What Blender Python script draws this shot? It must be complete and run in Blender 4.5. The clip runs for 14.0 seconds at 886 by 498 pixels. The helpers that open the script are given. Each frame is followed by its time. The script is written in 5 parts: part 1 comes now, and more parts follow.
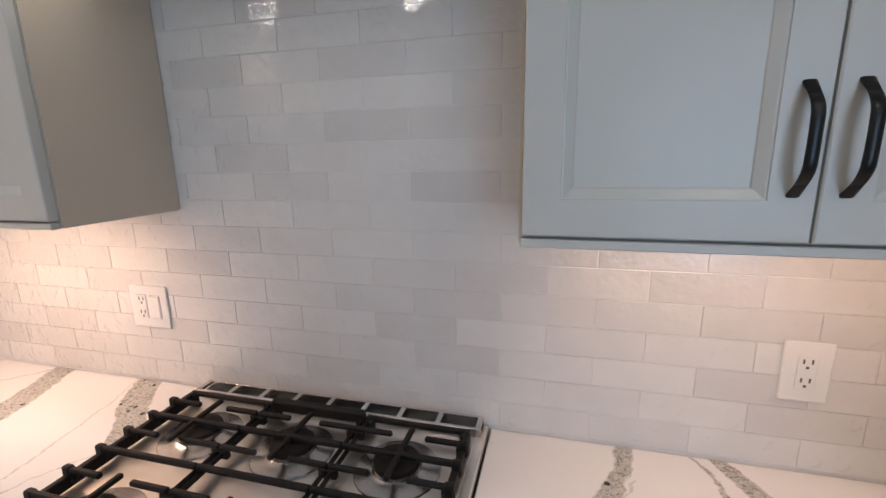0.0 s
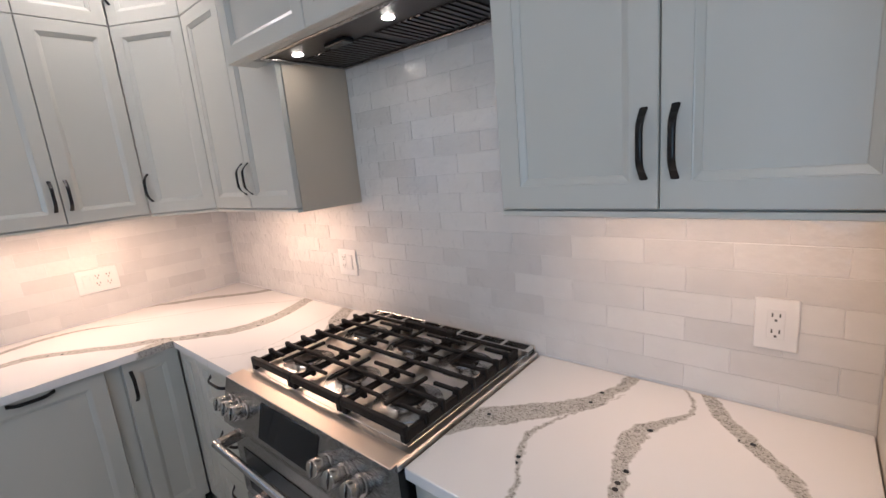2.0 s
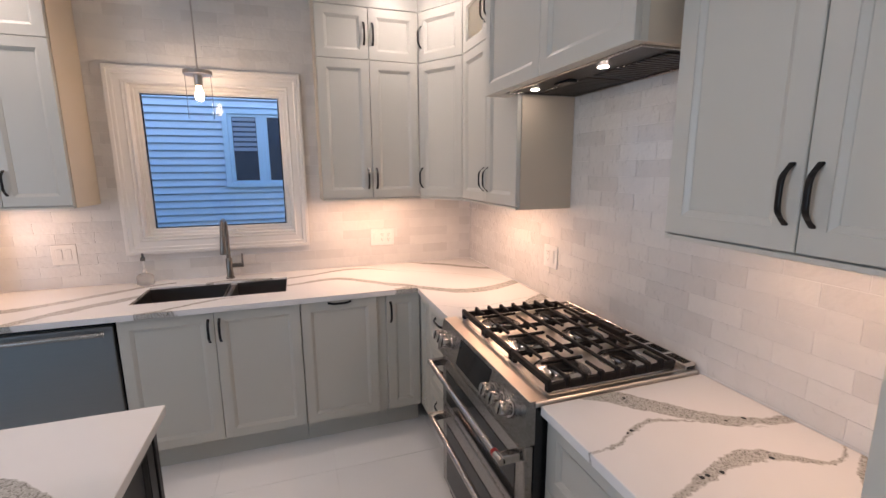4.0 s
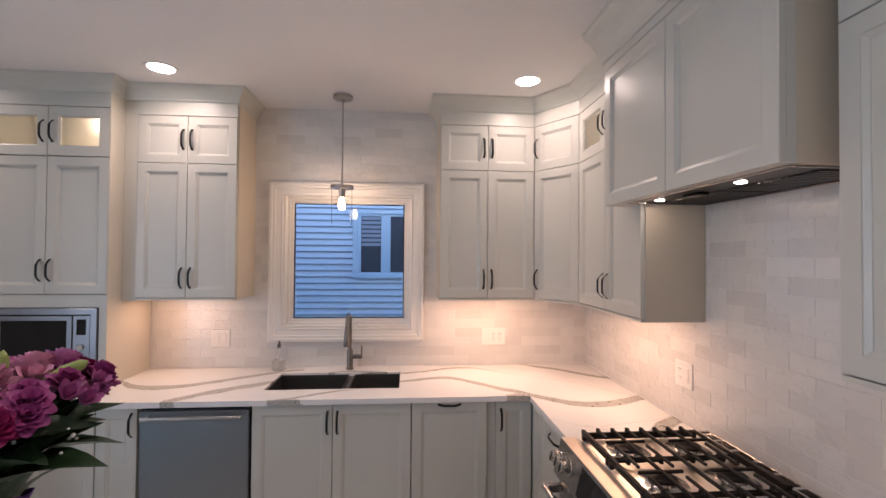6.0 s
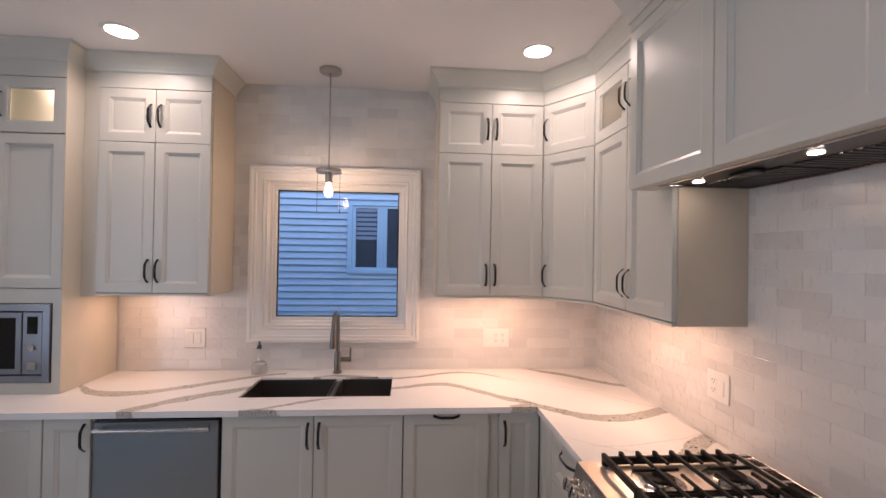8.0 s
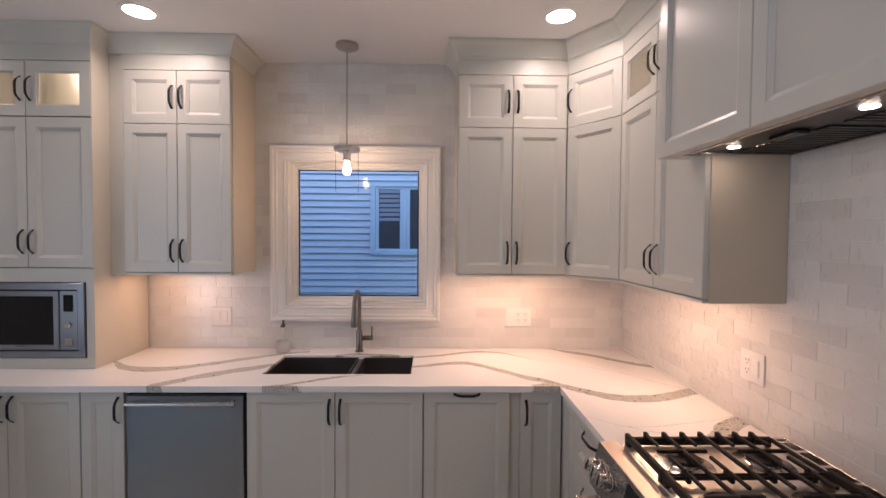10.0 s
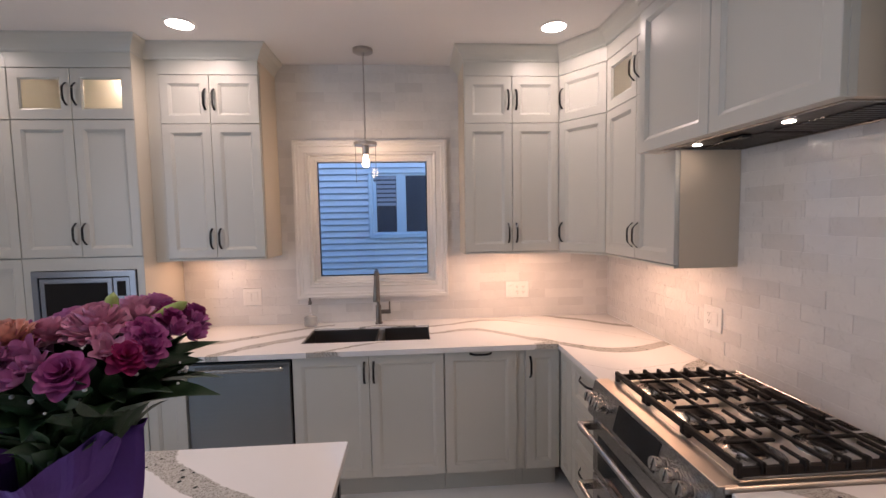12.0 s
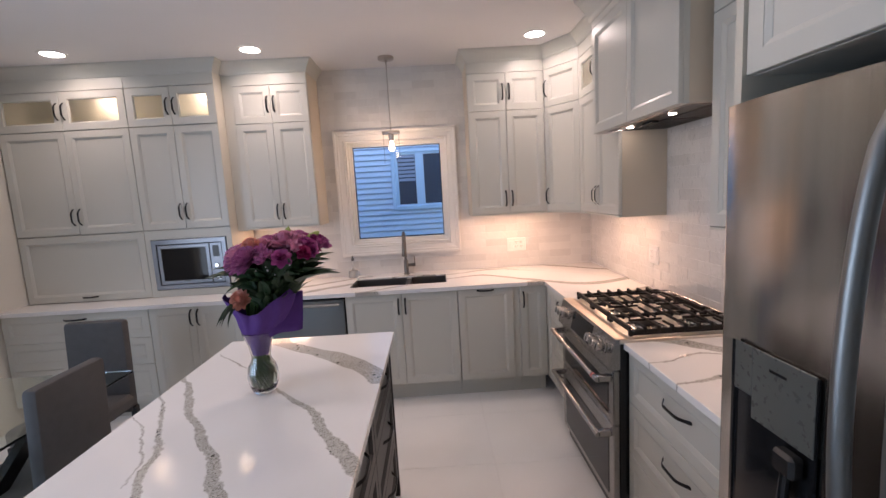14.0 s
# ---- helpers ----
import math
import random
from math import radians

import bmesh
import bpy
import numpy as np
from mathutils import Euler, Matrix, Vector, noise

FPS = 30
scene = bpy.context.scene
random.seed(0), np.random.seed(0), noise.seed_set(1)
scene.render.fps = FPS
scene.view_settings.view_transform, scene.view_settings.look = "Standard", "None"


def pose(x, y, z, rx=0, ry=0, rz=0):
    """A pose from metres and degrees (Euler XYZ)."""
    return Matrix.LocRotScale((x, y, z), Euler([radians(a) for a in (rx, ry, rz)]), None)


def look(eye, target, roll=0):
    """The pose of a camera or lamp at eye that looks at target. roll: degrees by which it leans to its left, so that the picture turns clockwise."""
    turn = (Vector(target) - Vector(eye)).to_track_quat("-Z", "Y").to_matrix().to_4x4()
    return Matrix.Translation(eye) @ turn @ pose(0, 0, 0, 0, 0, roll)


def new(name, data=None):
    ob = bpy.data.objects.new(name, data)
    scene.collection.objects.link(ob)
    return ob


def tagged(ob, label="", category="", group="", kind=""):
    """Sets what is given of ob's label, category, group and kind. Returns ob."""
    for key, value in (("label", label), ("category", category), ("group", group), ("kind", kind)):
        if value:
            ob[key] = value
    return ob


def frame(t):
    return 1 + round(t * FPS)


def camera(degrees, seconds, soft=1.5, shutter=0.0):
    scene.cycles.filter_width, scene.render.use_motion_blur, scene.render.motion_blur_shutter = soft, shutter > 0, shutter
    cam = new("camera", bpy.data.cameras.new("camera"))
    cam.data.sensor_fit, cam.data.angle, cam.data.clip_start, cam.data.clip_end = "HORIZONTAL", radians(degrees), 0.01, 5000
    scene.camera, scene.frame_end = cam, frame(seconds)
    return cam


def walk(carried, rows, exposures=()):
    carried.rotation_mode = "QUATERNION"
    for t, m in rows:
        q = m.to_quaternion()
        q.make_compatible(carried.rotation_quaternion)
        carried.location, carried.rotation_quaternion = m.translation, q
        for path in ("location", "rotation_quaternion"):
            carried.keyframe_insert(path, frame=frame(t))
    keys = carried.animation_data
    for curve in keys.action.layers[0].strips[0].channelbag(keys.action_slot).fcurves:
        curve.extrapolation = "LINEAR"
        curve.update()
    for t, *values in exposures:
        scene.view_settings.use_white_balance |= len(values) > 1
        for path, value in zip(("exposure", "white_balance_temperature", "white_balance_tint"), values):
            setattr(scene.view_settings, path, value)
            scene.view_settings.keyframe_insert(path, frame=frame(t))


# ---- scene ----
cam = camera(91.0, 14.0)
PATH = [
    (0, (0.134, 0.201, 1.546), (-0.369, 2.087, 1.113), -1.1),
    (0.5, (0.255, 0.03, 1.553), (-0.254, 1.912, 1.105), -3.7),
    (1, (0.391, -0.054, 1.568), (-0.129, 1.824, 1.119), -3.0),
    (1.5, (0.543, -0.006, 1.546), (-0.303, 1.756, 1.121), -3.2),
    (2, (0.646, -0.066, 1.558), (-0.643, 1.409, 1.157), -5.3),
    (2.5, (0.874, -0.174, 1.561), (-0.769, 0.907, 1.201), -3.9),
    (3, (1.002, -0.172, 1.59), (-0.802, 0.618, 1.238), -1.7),
    (3.5, (1.039, -0.089, 1.603), (-0.74, 0.745, 1.232), -1.8),
    (4, (1.036, -0.174, 1.609), (-0.829, 0.451, 1.247), -0.4),
    (4.2, (1.035, -0.196, 1.609), (-0.873, 0.286, 1.254), 0.7),
    (6.3, (1.04, -0.234, 1.703), (-0.954, -0.088, 1.756), 0.4),
    (6.5, (1.034, -0.253, 1.699), (-0.961, -0.12, 1.756), 0.4),
    (7, (1.035, -0.313, 1.678), (-0.959, -0.183, 1.759), 0.6),
    (7.5, (0.937, -0.291, 1.676), (-1.056, -0.138, 1.757), 0.6),
    (8, (0.752, -0.182, 1.675), (-1.242, -0.022, 1.695), 0.9),
    (8.5, (0.703, -0.137, 1.666), (-1.292, -0.012, 1.618), 0.5),
    (8.6, (0.712, -0.145, 1.642), (-1.284, -0.024, 1.61), 0.7),
    (10.8, (0.702, -0.142, 1.651), (-1.296, -0.159, 1.545), -0.5),
    (11, (0.699, -0.148, 1.659), (-1.297, -0.165, 1.539), -1.1),
    (11.5, (0.887, -0.264, 1.653), (-1.108, -0.209, 1.522), -1.2),
    (12, (1.057, -0.354, 1.658), (-0.933, -0.219, 1.516), -1.0),
    (12.5, (1.233, -0.285, 1.658), (-0.757, -0.148, 1.515), -1.1),
    (13, (1.424, -0.198, 1.638), (-0.561, -0.061, 1.441), -2.4),
    (13.5, (1.592, -0.207, 1.633), (-0.389, -0.124, 1.369), -3.1),
    (14, (1.865, -0.346, 1.629), (-0.118, -0.308, 1.373), -3.3),
]
walk(cam, [(t, look(eye, target, roll)) for t, eye, target, roll in PATH], [(0.0, 0.29, 5800, 8), (0.8, 0.31, 5720, 7), (2.6, 0.34, 5720, 8), (3.6, 0.32, 6270, 13), (4.2, 0.31, 6420, 14.5), (6.3, 0.24, 6580, 18.5), (8.6, 0.16, 6560, 19), (11.0, 0.11, 6620, 19), (12.5, 0.15, 6560, 19), (13.0, 0.20, 6450, 18), (13.5, 0.44, 6400, 17.5), (14.0, 0.34, 6430, 18)])

# ---- world and large lights ----
world = bpy.data.worlds.new("dusk")
scene.world = world
world.use_nodes = True
wn = world.node_tree.nodes
sky = wn.new("ShaderNodeTexSky")
sky.sky_type = "NISHITA"
sky.sun_disc = False
sky.sun_elevation = radians(24.0)
sky.sun_rotation = radians(80.0)
sky.ozone_density = 6.0
world.node_tree.links.new(sky.outputs[0], wn["Background"].inputs[0])
wn["Background"].inputs[1].default_value = 0.33

WARM, SOFT, COOL = (1.0, 0.60, 0.40), (1.0, 0.79, 0.70), (0.60, 0.79, 1.0)


def area_lamp(name, m, watts, color, sx, sy=None, spread=180):
    data = bpy.data.lights.new(name, "AREA")
    data.energy, data.color, data.spread = watts, color, radians(spread)
    data.shape, data.size = ("DISK", sx) if sy is None else ("RECTANGLE", sx)
    if sy is not None:
        data.size_y = sy
    ob = new(name, data)
    ob.matrix_world = m
    return ob


def point_lamp(name, at, watts, color, radius):
    data = bpy.data.lights.new(name, "POINT")
    data.energy, data.color, data.shadow_soft_size = watts, color, radius
    ob = new(name, data)
    ob.location = at
    return ob


CEILING_Z = 2.74
# (0.45, -1.75) and (0.80, -0.15) are out of view, added as fill light
POT_AND_FILL_LIGHTS = [(-1.49, -1.60), (-1.465, 0.475), (-1.38, -2.92), (0.45, -1.75), (-0.52, -0.79), (0.80, -0.15)]
for px, py in POT_AND_FILL_LIGHTS:
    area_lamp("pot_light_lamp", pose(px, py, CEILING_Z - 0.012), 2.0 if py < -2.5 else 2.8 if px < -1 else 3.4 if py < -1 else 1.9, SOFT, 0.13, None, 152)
# warm strips under the wall cabinets: centre x, y, length, turn
for sx, sy, length, turn, watts in ((-1.92, -1.68, 0.36, 90, 1.2), (-1.87, 0.30, 0.6, 90, 2.9), (-1.22, 0.88, 0.60, 0, 2.4), (0.45, 0.93, 0.56, 0, 0.85)):
    area_lamp("under_cabinet_lamp", pose(sx, sy, 1.4148, 0, 0, turn), watts, WARM, length, 0.03)
# pendant bulb, lamps in the glass cabinets
point_lamp("pendant_bulb_lamp", (-1.83, -0.65, 2.055), 1.35, (1.0, 0.64, 0.44), 0.018)
point_lamp("glass_cabinet_lamp", (-1.16, 0.98, 2.50), 0.7, (1.0, 0.80, 0.62), 0.02)
for gy in (-2.15, -2.92):
    point_lamp("glass_cabinet_lamp", (-1.86, gy, 2.50), 1.7, (1.0, 0.82, 0.66), 0.02)
# daylight of the evening through the glazed opening behind the camera
area_lamp("daylight_lamp", pose(1.7, -3.60, 1.35, 90, 0, 0), 34.0, COOL, 1.6, 1.9)

# ---- materials ----


def mat(name, color=(0.5, 0.5, 0.5), rough=0.5, metal=0.0, vary=0.06, scale=6.0, bump=0.05, grain=80.0, stretch=(1, 1, 1), coat=0.0, rvary=0.1):
    """A surface with variation at two scales: broad mottling and fine grain, in metres."""
    m = bpy.data.materials.new(name)
    m.use_nodes = True
    nt = m.node_tree
    n, l = nt.nodes, nt.links
    b = n["Principled BSDF"]
    b.inputs["Metallic"].default_value = metal
    b.inputs["Coat Weight"].default_value = coat
    tc = n.new("ShaderNodeTexCoord")
    mp = n.new("ShaderNodeMapping")
    mp.inputs["Scale"].default_value = stretch
    l.new(tc.outputs["Object"], mp.inputs[0])
    big = n.new("ShaderNodeTexNoise")
    big.inputs["Scale"].default_value = scale
    big.inputs["Detail"].default_value = 4
    fine = n.new("ShaderNodeTexNoise")
    fine.inputs["Scale"].default_value = grain
    fine.inputs["Detail"].default_value = 3
    for t in (big, fine):
        l.new(mp.outputs[0], t.inputs["Vector"])
    mix = n.new("ShaderNodeMix")
    mix.data_type = "RGBA"
    lo = [max(0, c * (1 - vary)) for c in color]
    hi = [min(1, c * (1 + vary)) for c in color]
    mix.inputs["A"].default_value = (*lo, 1)
    mix.inputs["B"].default_value = (*hi, 1)
    l.new(big.outputs["Fac"], mix.inputs["Factor"])
    l.new(mix.outputs["Result"], b.inputs["Base Color"])
    mr = n.new("ShaderNodeMapRange")
    mr.inputs["To Min"].default_value = max(0.02, rough * (1 - rvary))
    mr.inputs["To Max"].default_value = min(1, rough * (1 + rvary))
    l.new(fine.outputs["Fac"], mr.inputs["Value"])
    l.new(mr.outputs[0], b.inputs["Roughness"])
    if bump:
        bp = n.new("ShaderNodeBump")
        bp.inputs["Strength"].default_value = bump
        bp.inputs["Distance"].default_value = 0.002
        l.new(fine.outputs["Fac"], bp.inputs["Height"])
        l.new(bp.outputs[0], b.inputs["Normal"])
    return m


def glow(name, color, strength):
    m = bpy.data.materials.new(name)
    m.use_nodes = True
    b = m.node_tree.nodes["Principled BSDF"]
    b.inputs["Base Color"].default_value = (*color, 1)
    b.inputs["Emission Color"].default_value = (*color, 1)
    b.inputs["Emission Strength"].default_value = strength
    return m


def glass(name, color=(1, 1, 1), rough=0.0, ior=1.45):
    m = bpy.data.materials.new(name)
    m.use_nodes = True
    b = m.node_tree.nodes["Principled BSDF"]
    b.inputs["Base Color"].default_value = (*color, 1)
    b.inputs["Roughness"].default_value = rough
    b.inputs["IOR"].default_value = ior
    b.inputs["Transmission Weight"].default_value = 1.0
    return m


def tile_mat():
    """Glazed hand-made tile: every tile its own tone, a wavy glaze."""
    m = mat("glazed_tile", (0.72, 0.70, 0.68), 0.10, 0, 0.05, 9.0, 0, 60.0, coat=1.0)
    nt = m.node_tree
    n, l = nt.nodes, nt.links
    b = n["Principled BSDF"]
    info = n.new("ShaderNodeObjectInfo")
    ramp = n.new("ShaderNodeValToRGB")
    e = ramp.color_ramp.elements
    e[0].color, e[1].color = (0.66, 0.64, 0.612, 1), (0.755, 0.736, 0.703, 1)
    mid = ramp.color_ramp.elements.new(0.35)
    mid.color = (0.70, 0.682, 0.655, 1)
    l.new(info.outputs["Random"], ramp.inputs[0])
    mul = n.new("ShaderNodeMix")
    mul.data_type, mul.blend_type = "RGBA", "MULTIPLY"
    mul.inputs["Factor"].default_value = 1.0
    cloud = n.new("ShaderNodeTexNoise")
    cloud.inputs["Scale"].default_value = 14.0
    geo = n.new("ShaderNodeNewGeometry")
    l.new(geo.outputs["Position"], cloud.inputs["Vector"])
    cr = n.new("ShaderNodeMapRange")
    cr.inputs["To Min"].default_value, cr.inputs["To Max"].default_value = 0.93, 1.04
    l.new(cloud.outputs["Fac"], cr.inputs["Value"])
    l.new(ramp.outputs[0], mul.inputs["A"])
    l.new(cr.outputs[0], mul.inputs["B"])
    l.new(mul.outputs["Result"], b.inputs["Base Color"])
    wave = n.new("ShaderNodeTexNoise")
    wave.inputs["Scale"].default_value = 44.0
    wave.inputs["Detail"].default_value = 2.0
    l.new(geo.outputs["Position"], wave.inputs["Vector"])
    bp = n.new("ShaderNodeBump")
    bp.inputs["Strength"].default_value, bp.inputs["Distance"].default_value = 0.50, 0.0032
    l.new(wave.outputs["Fac"], bp.inputs["Height"])
    l.new(bp.outputs[0], b.inputs["Normal"])
    glaze = n.new("ShaderNodeBump")
    glaze.inputs["Strength"].default_value, glaze.inputs["Distance"].default_value = 0.7, 0.0046
    pit = n.new("ShaderNodeTexNoise")
    pit.inputs["Scale"].default_value, pit.inputs["Detail"].default_value = 34.0, 1.0
    l.new(geo.outputs["Position"], pit.inputs["Vector"])
    rise = n.new("ShaderNodeMapRange")
    rise.interpolation_type = "SMOOTHSTEP"
    rise.inputs["From Min"].default_value, rise.inputs["From Max"].default_value = 0.59, 0.76
    rise.inputs["To Max"].default_value = 1.1
    l.new(pit.outputs["Fac"], rise.inputs["Value"])
    both = n.new("ShaderNodeMath")
    l.new(wave.outputs["Fac"], both.inputs[0])
    l.new(rise.outputs[0], both.inputs[1])
    l.new(both.outputs[0], glaze.inputs["Height"])
    l.new(glaze.outputs[0], b.inputs["Coat Normal"])
    b.inputs["Coat Roughness"].default_value = 0.02
    b.inputs["Specular IOR Level"].default_value = 0.3
    return m


# veins of the quartz slabs: running axis, then (along, across, half width) in metres
VEINS_RUN = [
    ("y", [(0.60, -0.05, 0.05), (0.71, 0.04, 0.055), (0.78, 0.10, 0.055), (0.88, 0.205, 0.04), (1.0, 0.272, 0.022), (1.11, 0.29, 0.02)]),
    ("y", [(0.46, 0.23, 0.006), (0.59, 0.22, 0.008), (0.66, 0.185, 0.010), (0.76, 0.175, 0.010), (0.88, 0.24, 0.005), (1.0, 0.30, 0.004)]),
    ("y", [(0.46, 0.43, 0.007), (0.60, 0.41, 0.013), (0.73, 0.38, 0.022), (0.86, 0.375, 0.026), (0.96, 0.43, 0.013), (1.03, 0.45, 0.008), (1.11, 0.41, 0.006)]),
    ("y", [(0.46, 0.78, 0.008), (0.60, 0.755, 0.012), (0.80, 0.68, 0.018), (0.89, 0.62, 0.024), (0.98, 0.54, 0.026), (1.11, 0.465, 0.022)]),
    ("y", [(-1.97, -1.80, 0.016), (-1.85, -1.70, 0.036), (-1.65, -1.655, 0.044), (-1.48, -1.715, 0.044), (-1.33, -1.81, 0.040), (-1.13, -1.935, 0.034), (-0.92, -2.02, 0.020)]),
    ("y", [(-1.52, -1.37, 0.050), (-1.38, -1.51, 0.052), (-1.24, -1.61, 0.052), (-1.09, -1.70, 0.044), (-0.98, -1.78, 0.028)]),
    ("y", [(-0.90, -1.40, 0.014), (-0.74, -1.482, 0.020), (-0.62, -1.527, 0.016), (-0.50, -1.56, 0.006)]),
    ("y", [(-0.74, -1.94, 0.010), (-0.60, -1.965, 0.022), (-0.40, -1.94, 0.020), (-0.27, -1.90, 0.022), (-0.06, -1.955, 0.024), (0.17, -2.03, 0.024), (0.35, -1.95, 0.013), (0.53, -1.80, 0.005)]),
    ("y", [(-0.30, -1.69, 0.022), (-0.03, -1.775, 0.032), (0.14, -1.717, 0.038), (0.30, -1.56, 0.040), (0.44, -1.45, 0.042), (0.62, -1.28, 0.048), (0.86, -1.23, 0.048), (1.11, -1.32, 0.042)]),
    ("y", [(0.58, -2.10, 0.006), (0.67, -2.05, 0.031), (0.89, -1.89, 0.039), (1.11, -1.71, 0.034)]),
    ("y", [(0.15, -2.04, 0.004), (0.57, -1.82, 0.005), (0.91, -1.56, 0.005), (1.11, -1.33, 0.006)]),
    ("y", [(0.72, -0.74, 0.042), (0.92, -0.86, 0.048), (1.11, -1.0, 0.050)]),
    ("y", [(0.44, -1.06, 0.003), (0.56, -0.96, 0.004), (0.76, -0.86, 0.004), (0.9, -0.80, 0.003)]),
    ("y", [(0.56, -0.93, 0.003), (0.75, -0.95, 0.004), (0.99, -0.99, 0.004), (1.11, -1.05, 0.003)]),
    ("y", [(-0.97, -1.385, 0.012), (-0.88, -1.388, 0.026), (-0.78, -1.385, 0.012)]),
    ("y", [(0.34, -1.40, 0.014), (0.42, -1.40, 0.034), (0.50, -1.38, 0.01)]),
]
VEINS_ISLAND = [
    ("x", [(0.0, -1.47, 0.012), (0.14, -1.385, 0.016), (0.44, -1.21, 0.020), (0.65, -1.05, 0.022), (0.86, -0.91, 0.026), (1.3, -0.72, 0.02)]),
    ("x", [(0.15, -1.48, 0.008), (0.29, -1.40, 0.010), (0.57, -1.24, 0.012), (0.81, -1.15, 0.016), (1.3, -1.0, 0.02)]),
    ("x", [(-0.40, -1.2, 0.05), (-0.26, -1.10, 0.06), (-0.12, -0.90, 0.075), (0.08, -0.69, 0.065), (0.26, -0.58, 0.05)]),
    ("x", [(0.1, -1.10, 0.006), (0.2, -1.03, 0.010), (0.41, -0.83, 0.018), (0.61, -0.71, 0.024), (0.72, -0.63, 0.034), (0.85, -0.56, 0.03)]),
    ("x", [(-0.2, -1.42, 0.004), (-0.12, -1.34, 0.008), (0.0, -1.22, 0.009), (0.08, -1.15, 0.003)]),
    ("x", [(0.35, -1.47, 0.004), (0.45, -1.38, 0.006), (0.63, -1.25, 0.007), (0.8, -1.2, 0.004)]),
]


def quartz(name, veins):
    m = bpy.data.materials.new(name)
    m.use_nodes = True
    n, l = m.node_tree.nodes, m.node_tree.links
    b = n["Principled BSDF"]
    geo = n.new("ShaderNodeNewGeometry")
    sep = n.new("ShaderNodeSeparateXYZ")
    l.new(geo.outputs["Position"], sep.inputs[0])

    def math(op, a, c=None, clamp=False):
        k = n.new("ShaderNodeMath")
        k.operation, k.use_clamp = op, clamp
        for i, v in enumerate((a, c)):
            if v is None:
                continue
            if isinstance(v, (int, float)):
                k.inputs[i].default_value = v
            else:
                l.new(v, k.inputs[i])
        return k.outputs[0]

    def noise_tex(scale, detail):
        t = n.new("ShaderNodeTexNoise")
        t.inputs["Scale"].default_value, t.inputs["Detail"].default_value = scale, detail
        l.new(geo.outputs["Position"], t.inputs["Vector"])
        return t.outputs["Fac"]

    wob = math("MULTIPLY", math("SUBTRACT", noise_tex(7.0, 2.0), 0.5), 0.035)
    jag = math("MULTIPLY", math("SUBTRACT", noise_tex(48.0, 5.0), 0.5), 0.026)
    total = None
    for axis, pts in veins:
        u, v = ("X", "Y") if axis == "x" else ("Y", "X")
        u0, u1 = pts[0][0], pts[-1][0]
        lo, hi = min(p[1] for p in pts) - 0.02, max(p[1] for p in pts) + 0.02
        ramp = n.new("ShaderNodeValToRGB")
        cr = ramp.color_ramp
        cr.interpolation = "CARDINAL"
        while len(cr.elements) < len(pts):
            cr.elements.new(0.5)
        for el, (pu, pv, pw) in zip(cr.elements, pts):
            el.position = (pu - u0) / (u1 - u0)
        for el, (pu, pv, pw) in zip(cr.elements, pts):
            c = (pv - lo) / (hi - lo)
            el.color = (c, c, c, pw * 10)
        along = math("DIVIDE", math("SUBTRACT", sep.outputs[u], u0), u1 - u0)
        l.new(along, ramp.inputs[0])
        sc = n.new("ShaderNodeSeparateColor")
        l.new(ramp.outputs["Color"], sc.inputs[0])
        centre = math("ADD", math("MULTIPLY", sc.outputs[0], hi - lo), lo)
        off = math("ABSOLUTE", math("ADD", math("ADD", math("SUBTRACT", sep.outputs[v], centre), wob), jag))
        half = math("MULTIPLY", ramp.outputs["Alpha"], 0.1)
        mask = math("DIVIDE", math("SUBTRACT", half, off), 0.006, True)
        inside = math("MULTIPLY", math("GREATER_THAN", along, 0.0), math("LESS_THAN", along, 1.0))
        mask = math("MULTIPLY", mask, inside)
        total = mask if total is None else math("MAXIMUM", total, mask)

    grit = n.new("ShaderNodeTexVoronoi")
    grit.inputs["Scale"].default_value = 260.0
    l.new(geo.outputs["Position"], grit.inputs["Vector"])
    dots = n.new("ShaderNodeTexVoronoi")
    dots.inputs["Scale"].default_value = 50.0
    l.new(geo.outputs["Position"], dots.inputs["Vector"])
    sepc = n.new("ShaderNodeSeparateColor")
    l.new(grit.outputs["Color"], sepc.inputs[0])
    gr = n.new("ShaderNodeValToRGB")
    e = gr.color_ramp.elements
    e[0].color, e[1].color = (0.22, 0.21, 0.185, 1), (0.57, 0.555, 0.51, 1)
    k = gr.color_ramp.elements.new(0.3)
    k.color = (0.42, 0.405, 0.37, 1)
    l.new(sepc.outputs[0], gr.inputs[0])
    sepd = n.new("ShaderNodeSeparateColor")
    l.new(dots.outputs["Color"], sepd.inputs[0])
    spot = math("MULTIPLY", math("LESS_THAN", dots.outputs["Distance"], 0.30), math("GREATER_THAN", sepd.outputs[1], 0.87))
    dark = n.new("ShaderNodeMix")
    dark.data_type = "RGBA"
    dark.inputs["B"].default_value = (0.015, 0.014, 0.013, 1)
    l.new(spot, dark.inputs["Factor"])
    l.new(gr.outputs[0], dark.inputs["A"])
    white = n.new("ShaderNodeMix")
    white.data_type = "RGBA"
    white.inputs["A"].default_value, white.inputs["B"].default_value = (0.78, 0.765, 0.745, 1), (0.84, 0.83, 0.815, 1)
    l.new(noise_tex(4.0, 5.0), white.inputs["Factor"])
    mix = n.new("ShaderNodeMix")
    mix.data_type = "RGBA"
    l.new(total, mix.inputs["Factor"])
    l.new(white.outputs["Result"], mix.inputs["A"])
    l.new(dark.outputs["Result"], mix.inputs["B"])
    l.new(mix.outputs["Result"], b.inputs["Base Color"])
    b.inputs["Roughness"].default_value = 0.10
    return m


